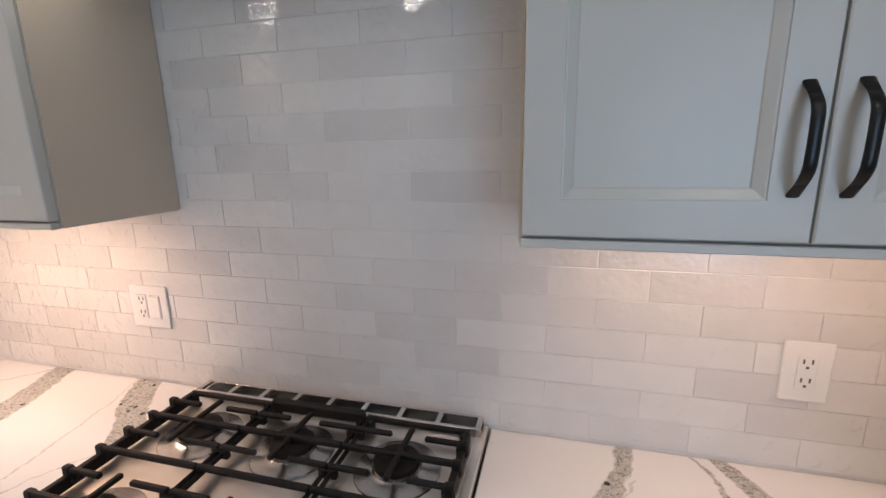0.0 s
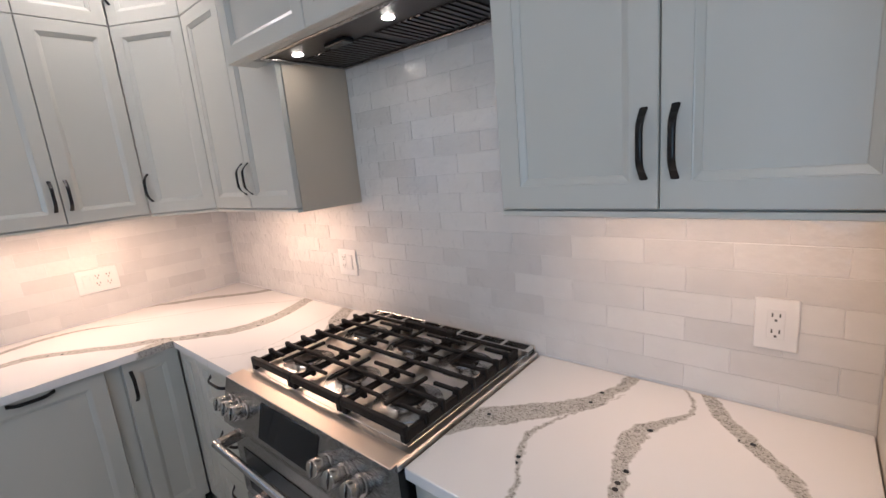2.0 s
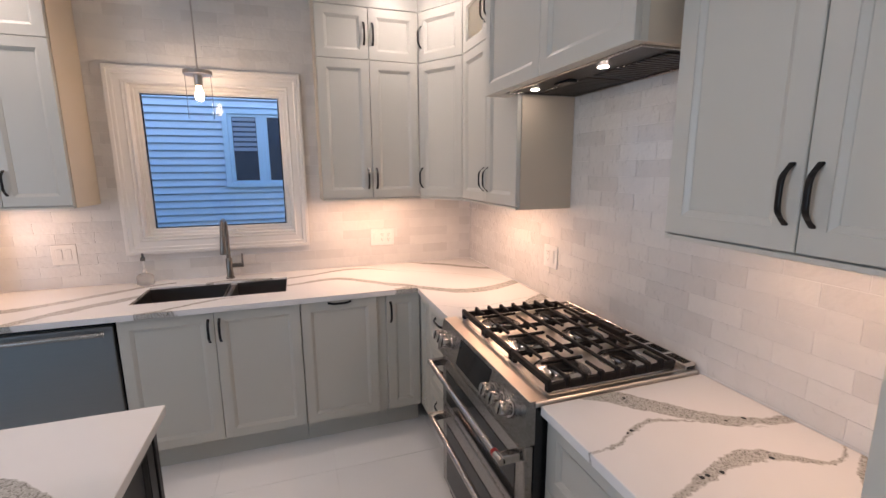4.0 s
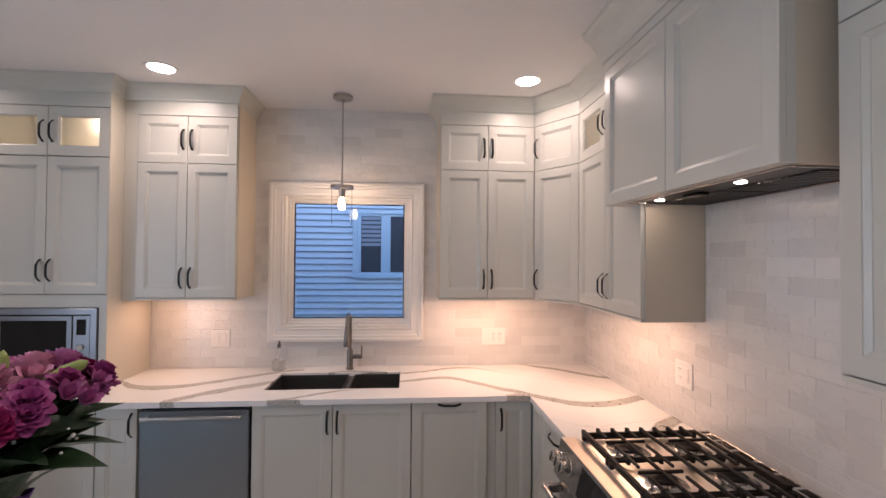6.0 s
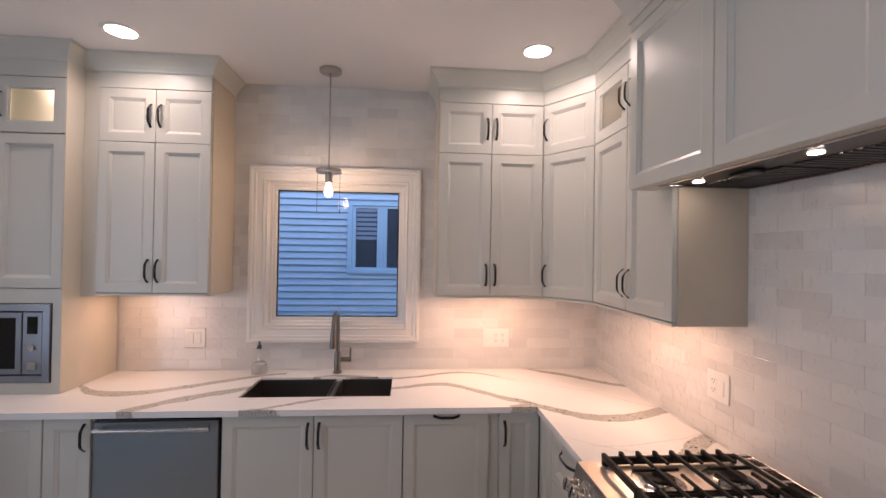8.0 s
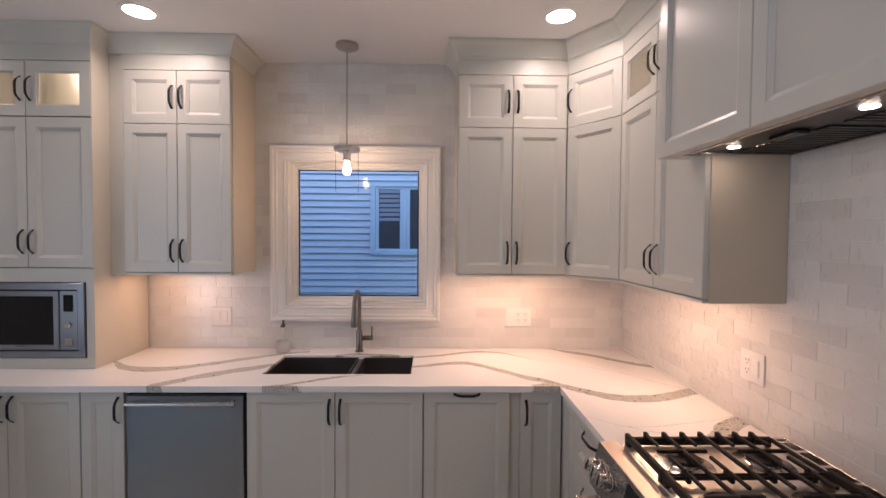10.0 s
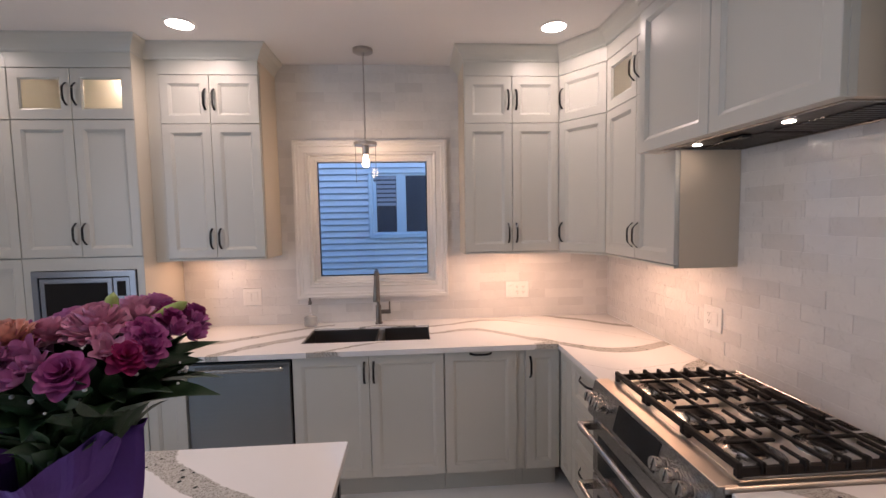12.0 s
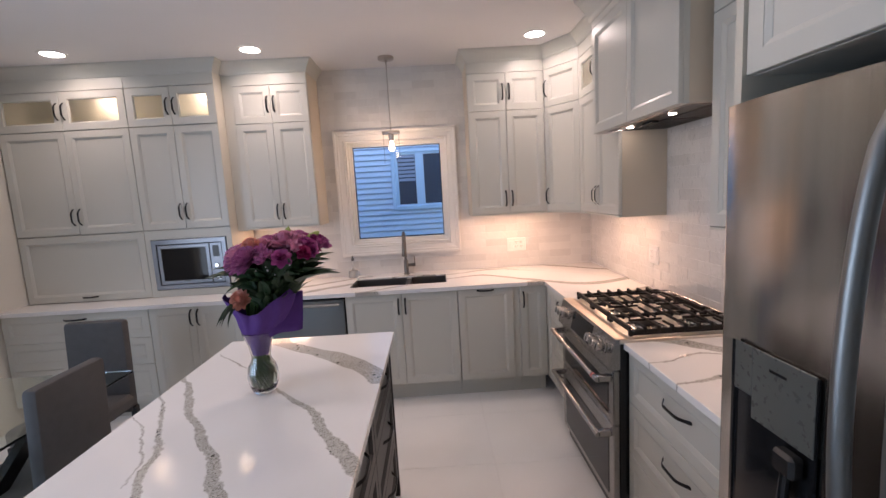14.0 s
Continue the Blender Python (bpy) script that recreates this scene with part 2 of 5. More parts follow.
PAINT = mat("cabinet_paint", (0.565, 0.558, 0.505), 0.33, 0, 0.025, 3.0, 0.03, 220.0)
# one cream finish in two tints; SIDE has warm, shaded light mixed in
SIDE = mat("cream_panel_warm_shade", (0.60, 0.525, 0.42), 0.4, 0, 0.03, 3.0, 0.03, 200.0)
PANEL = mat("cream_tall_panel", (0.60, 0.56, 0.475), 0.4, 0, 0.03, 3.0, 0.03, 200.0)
PAINT_DARK = mat("black_cabinet_paint", (0.012, 0.0115, 0.012), 0.42, 0, 0.1, 4.0, 0.03, 200.0)
TRIM = mat("white_trim_paint", (0.78, 0.76, 0.73), 0.35, 0, 0.02, 4.0, 0.03, 150.0)
WALL = mat("cream_wall_paint", (0.70, 0.665, 0.59), 0.6, 0, 0.03, 2.0, 0.08, 180.0)
GROUT = mat("pale_grout", (0.74, 0.72, 0.70), 0.8, 0, 0.08, 6.0, 0.2, 300.0)
CEIL = mat("ceiling_paint", (0.78, 0.765, 0.755), 0.75, 0, 0.03, 1.5, 0.12, 160.0)
TILE = tile_mat()
FLOOR = mat("polished_floor_tile", (0.84, 0.845, 0.84), 0.13, 0, 0.07, 2.2, 0.0, 30.0)
FLOORJ = mat("floor_joint", (0.82, 0.82, 0.81), 0.7, 0, 0.08, 6.0, 0.1, 200.0)
QUARTZ = quartz("veined_quartz", VEINS_RUN)
QUARTZ_I = quartz("veined_quartz_island", VEINS_ISLAND)
STEEL = mat("brushed_steel", (0.34, 0.325, 0.31), 0.27, 1.0, 0.05, 5.0, 0.02, 60.0, (1, 1, 40), rvary=0.25)
# wide upright streaks in the colour stand in for drawn-out reflections
STEEL_V = mat("brushed_steel_streak_reflections", (0.43, 0.405, 0.38), 0.18, 1.0, 0.20, 4.0, 0.02, 30.0, (7, 7, 0.25), rvary=0.35)
tang = STEEL_V.node_tree.nodes.new("ShaderNodeTangent")
tang.direction_type, tang.axis = "RADIAL", "Z"
STEEL_V.node_tree.links.new(tang.outputs[0], STEEL_V.node_tree.nodes["Principled BSDF"].inputs["Tangent"])
STEEL_V.node_tree.nodes["Principled BSDF"].inputs["Anisotropic"].default_value = 0.7
STEEL_V.node_tree.nodes["Principled BSDF"].inputs["Anisotropic Rotation"].default_value = 0.25
STEEL_H = mat("satin_steel_tray", (0.74, 0.70, 0.65), 0.33, 1.0, 0.06, 9.0, 0.0, 90.0, rvary=0.02)
NICKEL = mat("brushed_nickel", (0.21, 0.195, 0.18), 0.28, 1.0, 0.05, 20.0, 0.02, 200.0)
CHROME = mat("polished_steel", (0.70, 0.69, 0.68), 0.12, 1.0, 0.03, 20.0, 0.0, 90.0)
STEEL_F = mat("dull_steel", (0.27, 0.27, 0.265), 0.42, 1.0, 0.05, 20.0, 0.0, 90.0)
STEEL_V2 = mat("bright_vent_steel", (0.62, 0.60, 0.58), 0.22, 1.0, 0.05, 20.0, 0.0, 90.0)
BURNER = mat("polished_burner_steel", (0.46, 0.45, 0.44), 0.24, 1.0, 0.08, 25.0, 0.0, 90.0)
STEEL_B = mat("bright_bar_steel", (0.50, 0.475, 0.45), 0.22, 1.0, 0.05, 20.0, 0.0, 90.0)
RED = mat("red_enamel", (0.35, 0.02, 0.02), 0.3, 0, 0.1, 20.0, 0.0, 90.0)
# peach tint puts the warm wall's reflection into the steel's colour
LEDGE = mat("satin_steel_warm_reflection", (0.74, 0.63, 0.53), 0.42, 1.0, 0.04, 9.0, 0.0, 90.0, rvary=0.04)
DW_STEEL = mat("cool_brushed_steel", (0.24, 0.255, 0.265), 0.36, 1.0, 0.05, 4.0, 0.02, 60.0, (1, 1, 40), rvary=0.15)
NICKEL_L = mat("light_brushed_nickel", (0.44, 0.41, 0.38), 0.3, 1.0, 0.05, 20.0, 0.02, 200.0)
SINK = mat("dark_steel_sink", (0.24, 0.23, 0.225), 0.33, 1.0, 0.08, 8.0, 0.03, 140.0)
IRON = mat("cast_iron", (0.011, 0.0095, 0.009), 0.55, 0.0, 0.3, 30.0, 0.25, 260.0)
IRON.node_tree.nodes["Principled BSDF"].inputs["Specular IOR Level"].default_value = 0.22
BLACK = mat("black_handle_metal", (0.014, 0.013, 0.013), 0.33, 0.5, 0.2, 30.0, 0.03, 200.0)
ENAMEL = mat("black_enamel", (0.010, 0.010, 0.011), 0.25, 0.0, 0.2, 10.0, 0.02, 120.0)
OVEN_GLASS = mat("black_oven_glass", (0.012, 0.012, 0.013), 0.06, 0.0, 0.1, 10.0, 0.0, 60.0)
OVEN_GLASS.node_tree.nodes["Principled BSDF"].inputs["Specular IOR Level"].default_value = 0.25
GREY_PLASTIC = mat("grey_gloss_plastic", (0.10, 0.10, 0.088), 0.28, 0.0, 0.08, 10.0, 0.0, 60.0)
SOAP = glass("milky_soap_plastic", (0.93, 0.90, 0.86), 0.45, 1.3)
WHITE_PLASTIC = mat("white_plastic", (0.80, 0.78, 0.75), 0.3, 0, 0.02, 20.0, 0.0, 90.0)
MESH_STEEL = mat("dark_filter_steel", (0.11, 0.10, 0.095), 0.42, 1.0, 0.12, 20.0, 0.3, 500.0)
FABRIC = mat("grey_chair_fabric", (0.085, 0.083, 0.084), 0.9, 0, 0.14, 25.0, 0.5, 420.0)
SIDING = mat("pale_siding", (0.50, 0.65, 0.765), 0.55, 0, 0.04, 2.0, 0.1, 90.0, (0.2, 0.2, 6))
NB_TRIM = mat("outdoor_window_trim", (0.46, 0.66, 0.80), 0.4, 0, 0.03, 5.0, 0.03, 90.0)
NB_DARK = mat("dark_outdoor_pane", (0.045, 0.06, 0.085), 0.05, 0, 0.2, 3.0, 0.0, 40.0)
BLIND = mat("grey_blind", (0.26, 0.33, 0.42), 0.6, 0, 0.06, 9.0, 0.05, 90.0)
GRASS = mat("dusk_ground", (0.06, 0.08, 0.05), 0.9, 0, 0.3, 3.0, 0.4, 60.0)
GLASS = glass("clear_glass")
THIN_GLASS = glass("thin_clear_glass", (1, 1, 1), 0.0, 1.10)
FROST = glass("seeded_cabinet_glass", (0.95, 0.92, 0.86), 0.28)
GLASS_TINT = glass("green_tinted_glass", (0.80, 0.90, 0.87))
WATER = glass("vase_water", (0.60, 0.72, 0.56), 0.0, 1.33)
LAMP_FACE = glow("lit_lamp_face", (1.0, 0.92, 0.84), 24.0)
HOOD_FACE = glow("lit_hood_lamp_face", (1.0, 0.84, 0.70), 58.0)
BULB = glow("lit_bulb", (1.0, 0.72, 0.44), 26.0)
STRIP = glow("warm_light_strip", (1.0, 0.70, 0.42), 6.0)
PURPLE = mat("purple_tissue", (0.105, 0.034, 0.235), 0.75, 0, 0.22, 12.0, 0.4, 60.0)
LEAF = mat("dark_leaf", (0.020, 0.052, 0.018), 0.5, 0, 0.6, 40.0, 0.2, 160.0)
BUD = mat("green_bud", (0.30, 0.38, 0.10), 0.5, 0, 0.3, 40.0, 0.1, 160.0)
STEM = mat("green_stem", (0.06, 0.12, 0.03), 0.5, 0, 0.3, 40.0, 0.1, 160.0)
PETALS = [mat("petal_" + k, c, 0.55, 0, 0.3, 45.0, 0.2, 220.0) for k, c in (
    ("mauve", (0.54, 0.19, 0.40)), ("magenta", (0.34, 0.010, 0.11)), ("pink", (0.70, 0.32, 0.46)), ("peach", (0.85, 0.42, 0.34)), ("plum", (0.38, 0.06, 0.24)), ("rosy_mauve", (0.46, 0.12, 0.32)))]
FILLER = mat("white_filler_flower", (0.75, 0.72, 0.70), 0.6, 0, 0.1, 40.0, 0.0, 160.0)

# ---- building helpers ----


def part(name, bm, material, parent, label=""):
    me = bm if isinstance(bm, bpy.types.Mesh) else bpy.data.meshes.new(name)
    if me is not bm:
        bmesh.ops.recalc_face_normals(bm, faces=bm.faces[:])
        bm.to_mesh(me)
        bm.free()
        me.materials.append(material)
    ob = new(name, me)
    if parent is not None:
        ob.parent = parent
    if label:
        ob["label"] = label
    return ob


def thing(name, m, label, category, group="", kind=""):
    ob = new(name)
    ob.empty_display_size = 0.05
    ob.matrix_world = m
    return tagged(ob, label, category, group, kind)


def smooth(ob, angle=40):
    for p in ob.data.polygons:
        p.use_smooth = True
    ob.data.set_sharp_from_angle(angle=radians(angle))
    return ob


def box(bm, x0, x1, y0, y1, z0, z1, bevel=0.0, seg=1):
    r = bmesh.ops.create_cube(bm, size=1.0)
    for v in r["verts"]:
        v.co = ((x0 + x1) / 2 + v.co.x * (x1 - x0), (y0 + y1) / 2 + v.co.y * (y1 - y0), (z0 + z1) / 2 + v.co.z * (z1 - z0))
    if bevel:
        edges = list({e for v in r["verts"] for e in v.link_edges})
        bmesh.ops.bevel(bm, geom=edges, offset=bevel, segments=seg, affect="EDGES", profile=0.5)
    return bm


def boxes(*dims, bevel=0.0):
    bm = bmesh.new()
    for d in dims:
        box(bm, *d, bevel=bevel)
    return bm


def lathe(profile, seg=24, bm=None, at=(0, 0, 0), turn=None):
    """Rings of (radius, height) round z; the ends close where the radius is 0."""
    bm = bm or bmesh.new()
    m = Matrix.Translation(at) @ (turn.to_4x4() if turn else Matrix())
    rings = []
    for r, z in profile:
        if r < 1e-6:
            rings.append([bm.verts.new(m @ Vector((0, 0, z)))])
        else:
            rings.append([bm.verts.new(m @ Vector((r * math.cos(2 * math.pi * i / seg), r * math.sin(2 * math.pi * i / seg), z))) for i in range(seg)])
    for a, b in zip(rings, rings[1:]):
        for i in range(seg):
            j = (i + 1) % seg
            if len(a) == 1 and len(b) == 1:
                continue
            if len(a) == 1:
                bm.faces.new((a[0], b[i], b[j]))
            elif len(b) == 1:
                bm.faces.new((a[i], b[0], a[j]))
            else:
                bm.faces.new((a[i], b[i], b[j], a[j]))
    return bm


def tube(points, radius, seg=10, bm=None, flat=1.0):
    """A tube along points, closed at both ends; radius one number or one for each point."""
    bm = bm or bmesh.new()
    pts = [Vector(p) for p in points]
    rad = radius if isinstance(radius, (list, tuple)) else [radius] * len(pts)
    rings, side = [], None
    for i, p in enumerate(pts):
        d = (pts[min(i + 1, len(pts) - 1)] - pts[max(i - 1, 0)]).normalized()
        if side is None:
            side = d.orthogonal().normalized()
        side = (side - d * side.dot(d)).normalized()
        up = d.cross(side)
        rings.append([bm.verts.new(p + rad[i] * (math.cos(2 * math.pi * k / seg) * side + flat * math.sin(2 * math.pi * k / seg) * up)) for k in range(seg)])
    for a, b in zip(rings, rings[1:]):
        for k in range(seg):
            bm.faces.new((a[k], a[(k + 1) % seg], b[(k + 1) % seg], b[k]))
    bm.faces.new(rings[0][::-1])
    bm.faces.new(rings[-1])
    return bm


def framed(x0, x1, z0, z1, rings, close=True):
    """Nested rectangles in the x-z plane: rings of (inset, y), joined, closed in the middle or open."""
    bm = bmesh.new()
    prev = None
    for inset, y in rings:
        ring = [bm.verts.new(c) for c in ((x0 + inset, y, z0 + inset), (x1 - inset, y, z0 + inset), (x1 - inset, y, z1 - inset), (x0 + inset, y, z1 - inset))]
        if prev:
            for i in range(4):
                bm.faces.new((prev[i], prev[(i + 1) % 4], ring[(i + 1) % 4], ring[i]))
        prev = ring
    if close:
        bm.faces.new(prev)
    return bm


def sweep(path, profile):
    """A moulding along a level path; profile of (out, z), out to the right of the way."""
    bm = bmesh.new()
    pts = [Vector((x, y)) for x, y in path]
    rings = []
    for i, p in enumerate(pts):
        n = []
        for a, b in ((i - 1, i), (i, i + 1)):
            if 0 <= a and b < len(pts):
                d = (pts[b] - pts[a]).normalized()
                n.append(Vector((d.y, -d.x)))
        m = sum(n, Vector((0, 0)))
        m = m / m.dot(n[0])
        rings.append([bm.verts.new((p.x + m.x * o, p.y + m.y * o, z)) for o, z in profile])
    for a, b in zip(rings, rings[1:]):
        for k in range(len(profile)):
            j = (k + 1) % len(profile)
            bm.faces.new((a[k], a[j], b[j], b[k]))
    bm.faces.new(rings[0])
    bm.faces.new(rings[-1][::-1])
    return bm


DOOR_RINGS = [(0.0, 0.020), (0.0, 0.0020), (0.0020, 0.0), (0.0500, 0.0), (0.0508, 0.0022), (0.0530, 0.0026), (0.0645, 0.0090), (0.0655, 0.0112), (0.0665, 0.0115)]
GLASS_RINGS = [(0.0, 0.020), (0.0, 0.0025), (0.0025, 0.0), (0.055, 0.0), (0.0565, 0.005), (0.063, 0.008), (0.063, 0.020), (0.0, 0.020)]
GAP = 0.0016
HANDLES = {}


def handle(parent, x, z, upright=True, length=0.128):
    """A black bow handle, its feet on the front at y = 0."""
    key = (upright, length)
    if key not in HANDLES:
        bm = bmesh.new()
        rings = []
        for i in range(19):
            q = i / 18
            along = (q - 0.5) * length
            ends = min(1.0, 3.4 * min(q, 1 - q))
            rise = 0.026 * math.sin(0.5 * math.pi * ends) + 0.0035 * math.sin(math.pi * q)
            wide = 0.0060 + 0.0012 * abs(2 * q - 1) ** 2
            thick = 0.0036 + 0.0020 * abs(2 * q - 1) ** 3
            ring = []
            for ca, cb in ((-1, -0.55), (-0.55, -1), (0.55, -1), (1, -0.55), (1, 0.55), (0.55, 1), (-0.55, 1), (-1, 0.55)):
                slope = (1 - ends) * (1 if q < 0.5 else -1)
                lift, run_on = -rise + cb * thick * (1 - abs(slope) * 0.6), along - cb * thick * slope
                ring.append(bm.verts.new((ca * wide, lift, run_on) if upright else (run_on, lift, ca * wide)))
            rings.append(ring)
        for p, q in zip(rings, rings[1:]):
            for k in range(8):
                bm.faces.new((p[k], p[(k + 1) % 8], q[(k + 1) % 8], q[k]))
        bm.faces.new(rings[0][::-1])
        bm.faces.new(rings[-1])
        me = part("handle", bm, BLACK, None)
        HANDLES[key] = me.data
        smooth(me, 75)
        bpy.data.objects.remove(me)
    ob = part("handle", HANDLES[key], BLACK, parent, "black curved metal handle")
    ob.location = (x, 0.001, z)
    return ob


def door(parent, x0, x1, z0, z1, hside=None, hz=None, name="door", drawer=False, glazed=False, paint=None):
    d = part(name, framed(x0 + GAP, x1 - GAP, z0 + GAP, z1 - GAP, GLASS_RINGS if glazed else DOOR_RINGS, not glazed), paint or PAINT, parent)
    if glazed:
        part("pane", boxes((x0 + 0.062, x1 - 0.062, 0.011, 0.015, z0 + 0.062, z1 - 0.062)), FROST, d, "lit seeded glass pane")
    if hside == "l":
        handle(d, x0 + 0.0265, hz)
    elif hside == "r":
        handle(d, x1 - 0.0265, hz)
    elif hside == "m":
        handle(d, (x0 + x1) / 2, hz, upright=False)
    return d


def pair(parent, x0, x1, z0, z1, hz, glazed=False, paint=None):
    xm = (x0 + x1) / 2
    door(parent, x0, xm, z0, z1, "r", hz, glazed=glazed, paint=paint)
    door(parent, xm, x1, z0, z1, "l", hz, glazed=glazed, paint=paint)

# ---- structure ----
WALL_X, WALL_Y = -2.1116, 1.1016        # faces of the grout, just behind the tiles
TILE_X, TILE_Y = -2.110, 1.100
FRONT_X, FRONT_Y = -1.775, 0.800        # fronts of the wall cabinets
BASE_X, BASE_Y = -1.410, 0.497          # fronts of the base cabinets
TALL_X = -1.660
COUNTER_Z = 0.915
SOUTH_Y, EAST_X = -3.66, 6.3

floor_ob = tagged(part("floor", boxes((-2.3, EAST_X + 0.2, SOUTH_Y - 0.2, 1.3, -0.12, -0.003)), FLOORJ, None), "pale grey polished porcelain tile floor", "floor", "", "structure")
tagged(part("ceiling", boxes((-2.3, EAST_X + 0.2, SOUTH_Y - 0.2, 1.3, CEILING_Z, CEILING_Z + 0.15)), CEIL, None), "plain white painted ceiling", "ceiling", "", "structure")
wall_north = tagged(part("wall_north", boxes((-2.3, EAST_X + 0.2, WALL_Y, WALL_Y + 0.18, 0, CEILING_Z)), GROUT, None), "wall clad in glossy off-white tiles behind the range", "wall", "", "structure")
tagged(part("wall_south", boxes(
    (-2.3, 0.8, SOUTH_Y - 0.18, SOUTH_Y, 0, CEILING_Z), (2.6, EAST_X + 0.2, SOUTH_Y - 0.18, SOUTH_Y, 0, CEILING_Z),
    (0.8, 2.6, SOUTH_Y - 0.18, SOUTH_Y, 2.35, CEILING_Z), (0.8, 2.6, SOUTH_Y - 0.18, SOUTH_Y, 0, 0.30)), WALL, None), "plain cream painted wall with a wide opening", "wall", "", "structure")
WIN = (-1.090, -0.190, 1.190, 2.130)
wall_west = tagged(part("wall_west", boxes(
    (WALL_X - 0.18, WALL_X, SOUTH_Y, WIN[0], 0, CEILING_Z), (WALL_X - 0.18, WALL_X, WIN[1], WALL_Y, 0, CEILING_Z),
    (WALL_X - 0.18, WALL_X, WIN[0], WIN[1], 0, WIN[2]), (WALL_X - 0.18, WALL_X, WIN[0], WIN[1], WIN[3], CEILING_Z)), GROUT, None),
    "window wall clad in glossy off-white tiles", "wall", "", "structure")
tagged(part("wall_east", boxes((EAST_X, EAST_X + 0.18, SOUTH_Y, WALL_Y, 0, CEILING_Z)), WALL, None), "plain cream painted wall", "wall", "", "structure")

# window over the sink: casing, jamb lining, sash, pane, crank; local x runs along world y
win = thing("window_1", pose(WALL_X, 0, 0, 0, 0, 90), "white moulded window with a fixed pane over the sink", "window", "", "structure")
part("window_casing", framed(-1.186, -0.104, 1.095, 2.214, [(0, 0), (0, -0.034), (0.004, -0.037), (0.020, -0.037), (0.024, -0.030), (0.040, -0.030), (0.046, -0.023), (0.078, -0.019), (0.086, -0.023), (0.094, -0.019), (0.096, 0.0), (0, 0)], False), TRIM, win)
part("jamb_lining", framed(WIN[0], WIN[1], WIN[2], WIN[3], [(0.0, -0.012), (0.004, -0.016), (0.012, -0.016), (0.012, 0.10), (0.0, 0.10), (0.0, -0.012)], False), TRIM, win)
sash = part("window_frame", framed(WIN[0] + 0.010, WIN[1] - 0.010, WIN[2] + 0.010, WIN[3] - 0.010, [(0, 0.045), (0.018, 0.045), (0.022, 0.052), (0.038, 0.052), (0.044, 0.060), (0.048, 0.060), (0.048, 0.095), (0, 0.095), (0, 0.045)], False), TRIM, win)
part("gasket", framed(WIN[0] + 0.057, WIN[1] - 0.057, WIN[2] + 0.057, WIN[3] - 0.057, [(0, 0.058), (0.006, 0.058), (0.006, 0.07), (0, 0.07), (0, 0.058)], False), ENAMEL, win, "black glazing gasket")
pane = part("pane", boxes((WIN[0] + 0.058, WIN[1] - 0.058, 0.070, 0.074, WIN[2] + 0.058, WIN[3] - 0.058)), GLASS, win)
pane.visible_shadow = False
crank = bmesh.new()
box(crank, -0.66, -0.56, 0.022, 0.046, 1.204, 1.222, 0.005, 2)
tube([(-0.60, 0.020, 1.222), (-0.56, 0.006, 1.228), (-0.51, 0.004, 1.226)], 0.006, 8, crank)
part("crank", crank, TRIM, win)

# opening behind the camera
win2 = thing("window_2", pose(0, SOUTH_Y, 0), "wide plain glazed opening to the evening", "window", "", "structure")
part("window_frame", framed(0.8, 2.6, 0.30, 2.35, [(0, -0.02), (0.06, -0.02), (0.06, -0.10), (0, -0.10), (0, -0.02)], False), TRIM, win2)
p2 = part("pane", boxes((0.86, 2.54, -0.065, -0.060, 0.36, 2.29)), GLASS, win2)
p2.visible_shadow = False

# crown mouldings
CROWN = [(-0.018, 2.646), (0.004, 2.646), (0.008, 2.652), (0.010, 2.662), (0.022, 2.684), (0.040, 2.708), (0.056, 2.722), (0.060, 2.728), (0.062, 2.739), (-0.018, 2.739)]
tagged(part("crown_moulding", sweep([(TALL_X, SOUTH_Y + 0.002), (TALL_X, -1.972), (FRONT_X, -1.972), (FRONT_X, -1.29), (WALL_X + 0.01, -1.29)], CROWN), PAINT, None), "pale grey painted cove crown moulding", "moulding", "", "structure")
HOOD_X0, HOOD_X1, HOOD_Y = -0.905, 0.046, 0.686
tagged(part("crown_moulding", sweep([(WALL_X + 0.01, -0.010), (FRONT_X, -0.010), (FRONT_X, 0.610), (-1.490, FRONT_Y), (HOOD_X0, FRONT_Y)], CROWN), PAINT, None), "pale grey painted cove crown moulding", "moulding", "", "structure")
tagged(part("crown_moulding", sweep([(HOOD_X1, FRONT_Y), (0.772, FRONT_Y), (0.772, 0.42), (1.78, 0.42)], CROWN), PAINT, None), "pale grey painted cove crown moulding", "moulding", "", "structure")
HOOD_CROWN = [(-0.018 if o < 0 else o * 1.7, 2.739 - (2.739 - z) * 1.5) for o, z in CROWN]
tagged(part("crown_moulding", sweep([(HOOD_X0 - 0.012, HOOD_Y), (HOOD_X1, HOOD_Y), (HOOD_X1, FRONT_Y + 0.01)], HOOD_CROWN), PAINT, None), "deep pale grey crown moulding over the hood", "moulding", "", "structure")

# house next door
house = thing("house", pose(-4.5, 0, 0, 0, 0, 90), "neighbouring house with pale horizontal siding at dusk", "house", "", "structure")
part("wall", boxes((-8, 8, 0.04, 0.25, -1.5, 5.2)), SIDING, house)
bm = bmesh.new()
for i in range(83):
    z = -1.4 + i * 0.0785
    for a, b in (((-8, 8),) if not (1.36 < z < 2.26) else ((-8, -0.90), (0.20, 8))):
        v = [bm.verts.new(c) for c in ((a, 0.032, z), (b, 0.032, z), (b, 0.032, z + 0.013), (a, 0.032, z + 0.013), (b, -0.008, z + 0.013), (a, -0.008, z + 0.013), (b, 0.020, z + 0.0785), (a, 0.020, z + 0.0785))]
        bm.faces.new(v[:4])
        bm.faces.new((v[3], v[2], v[4], v[5]))
        bm.faces.new((v[5], v[4], v[6], v[7]))
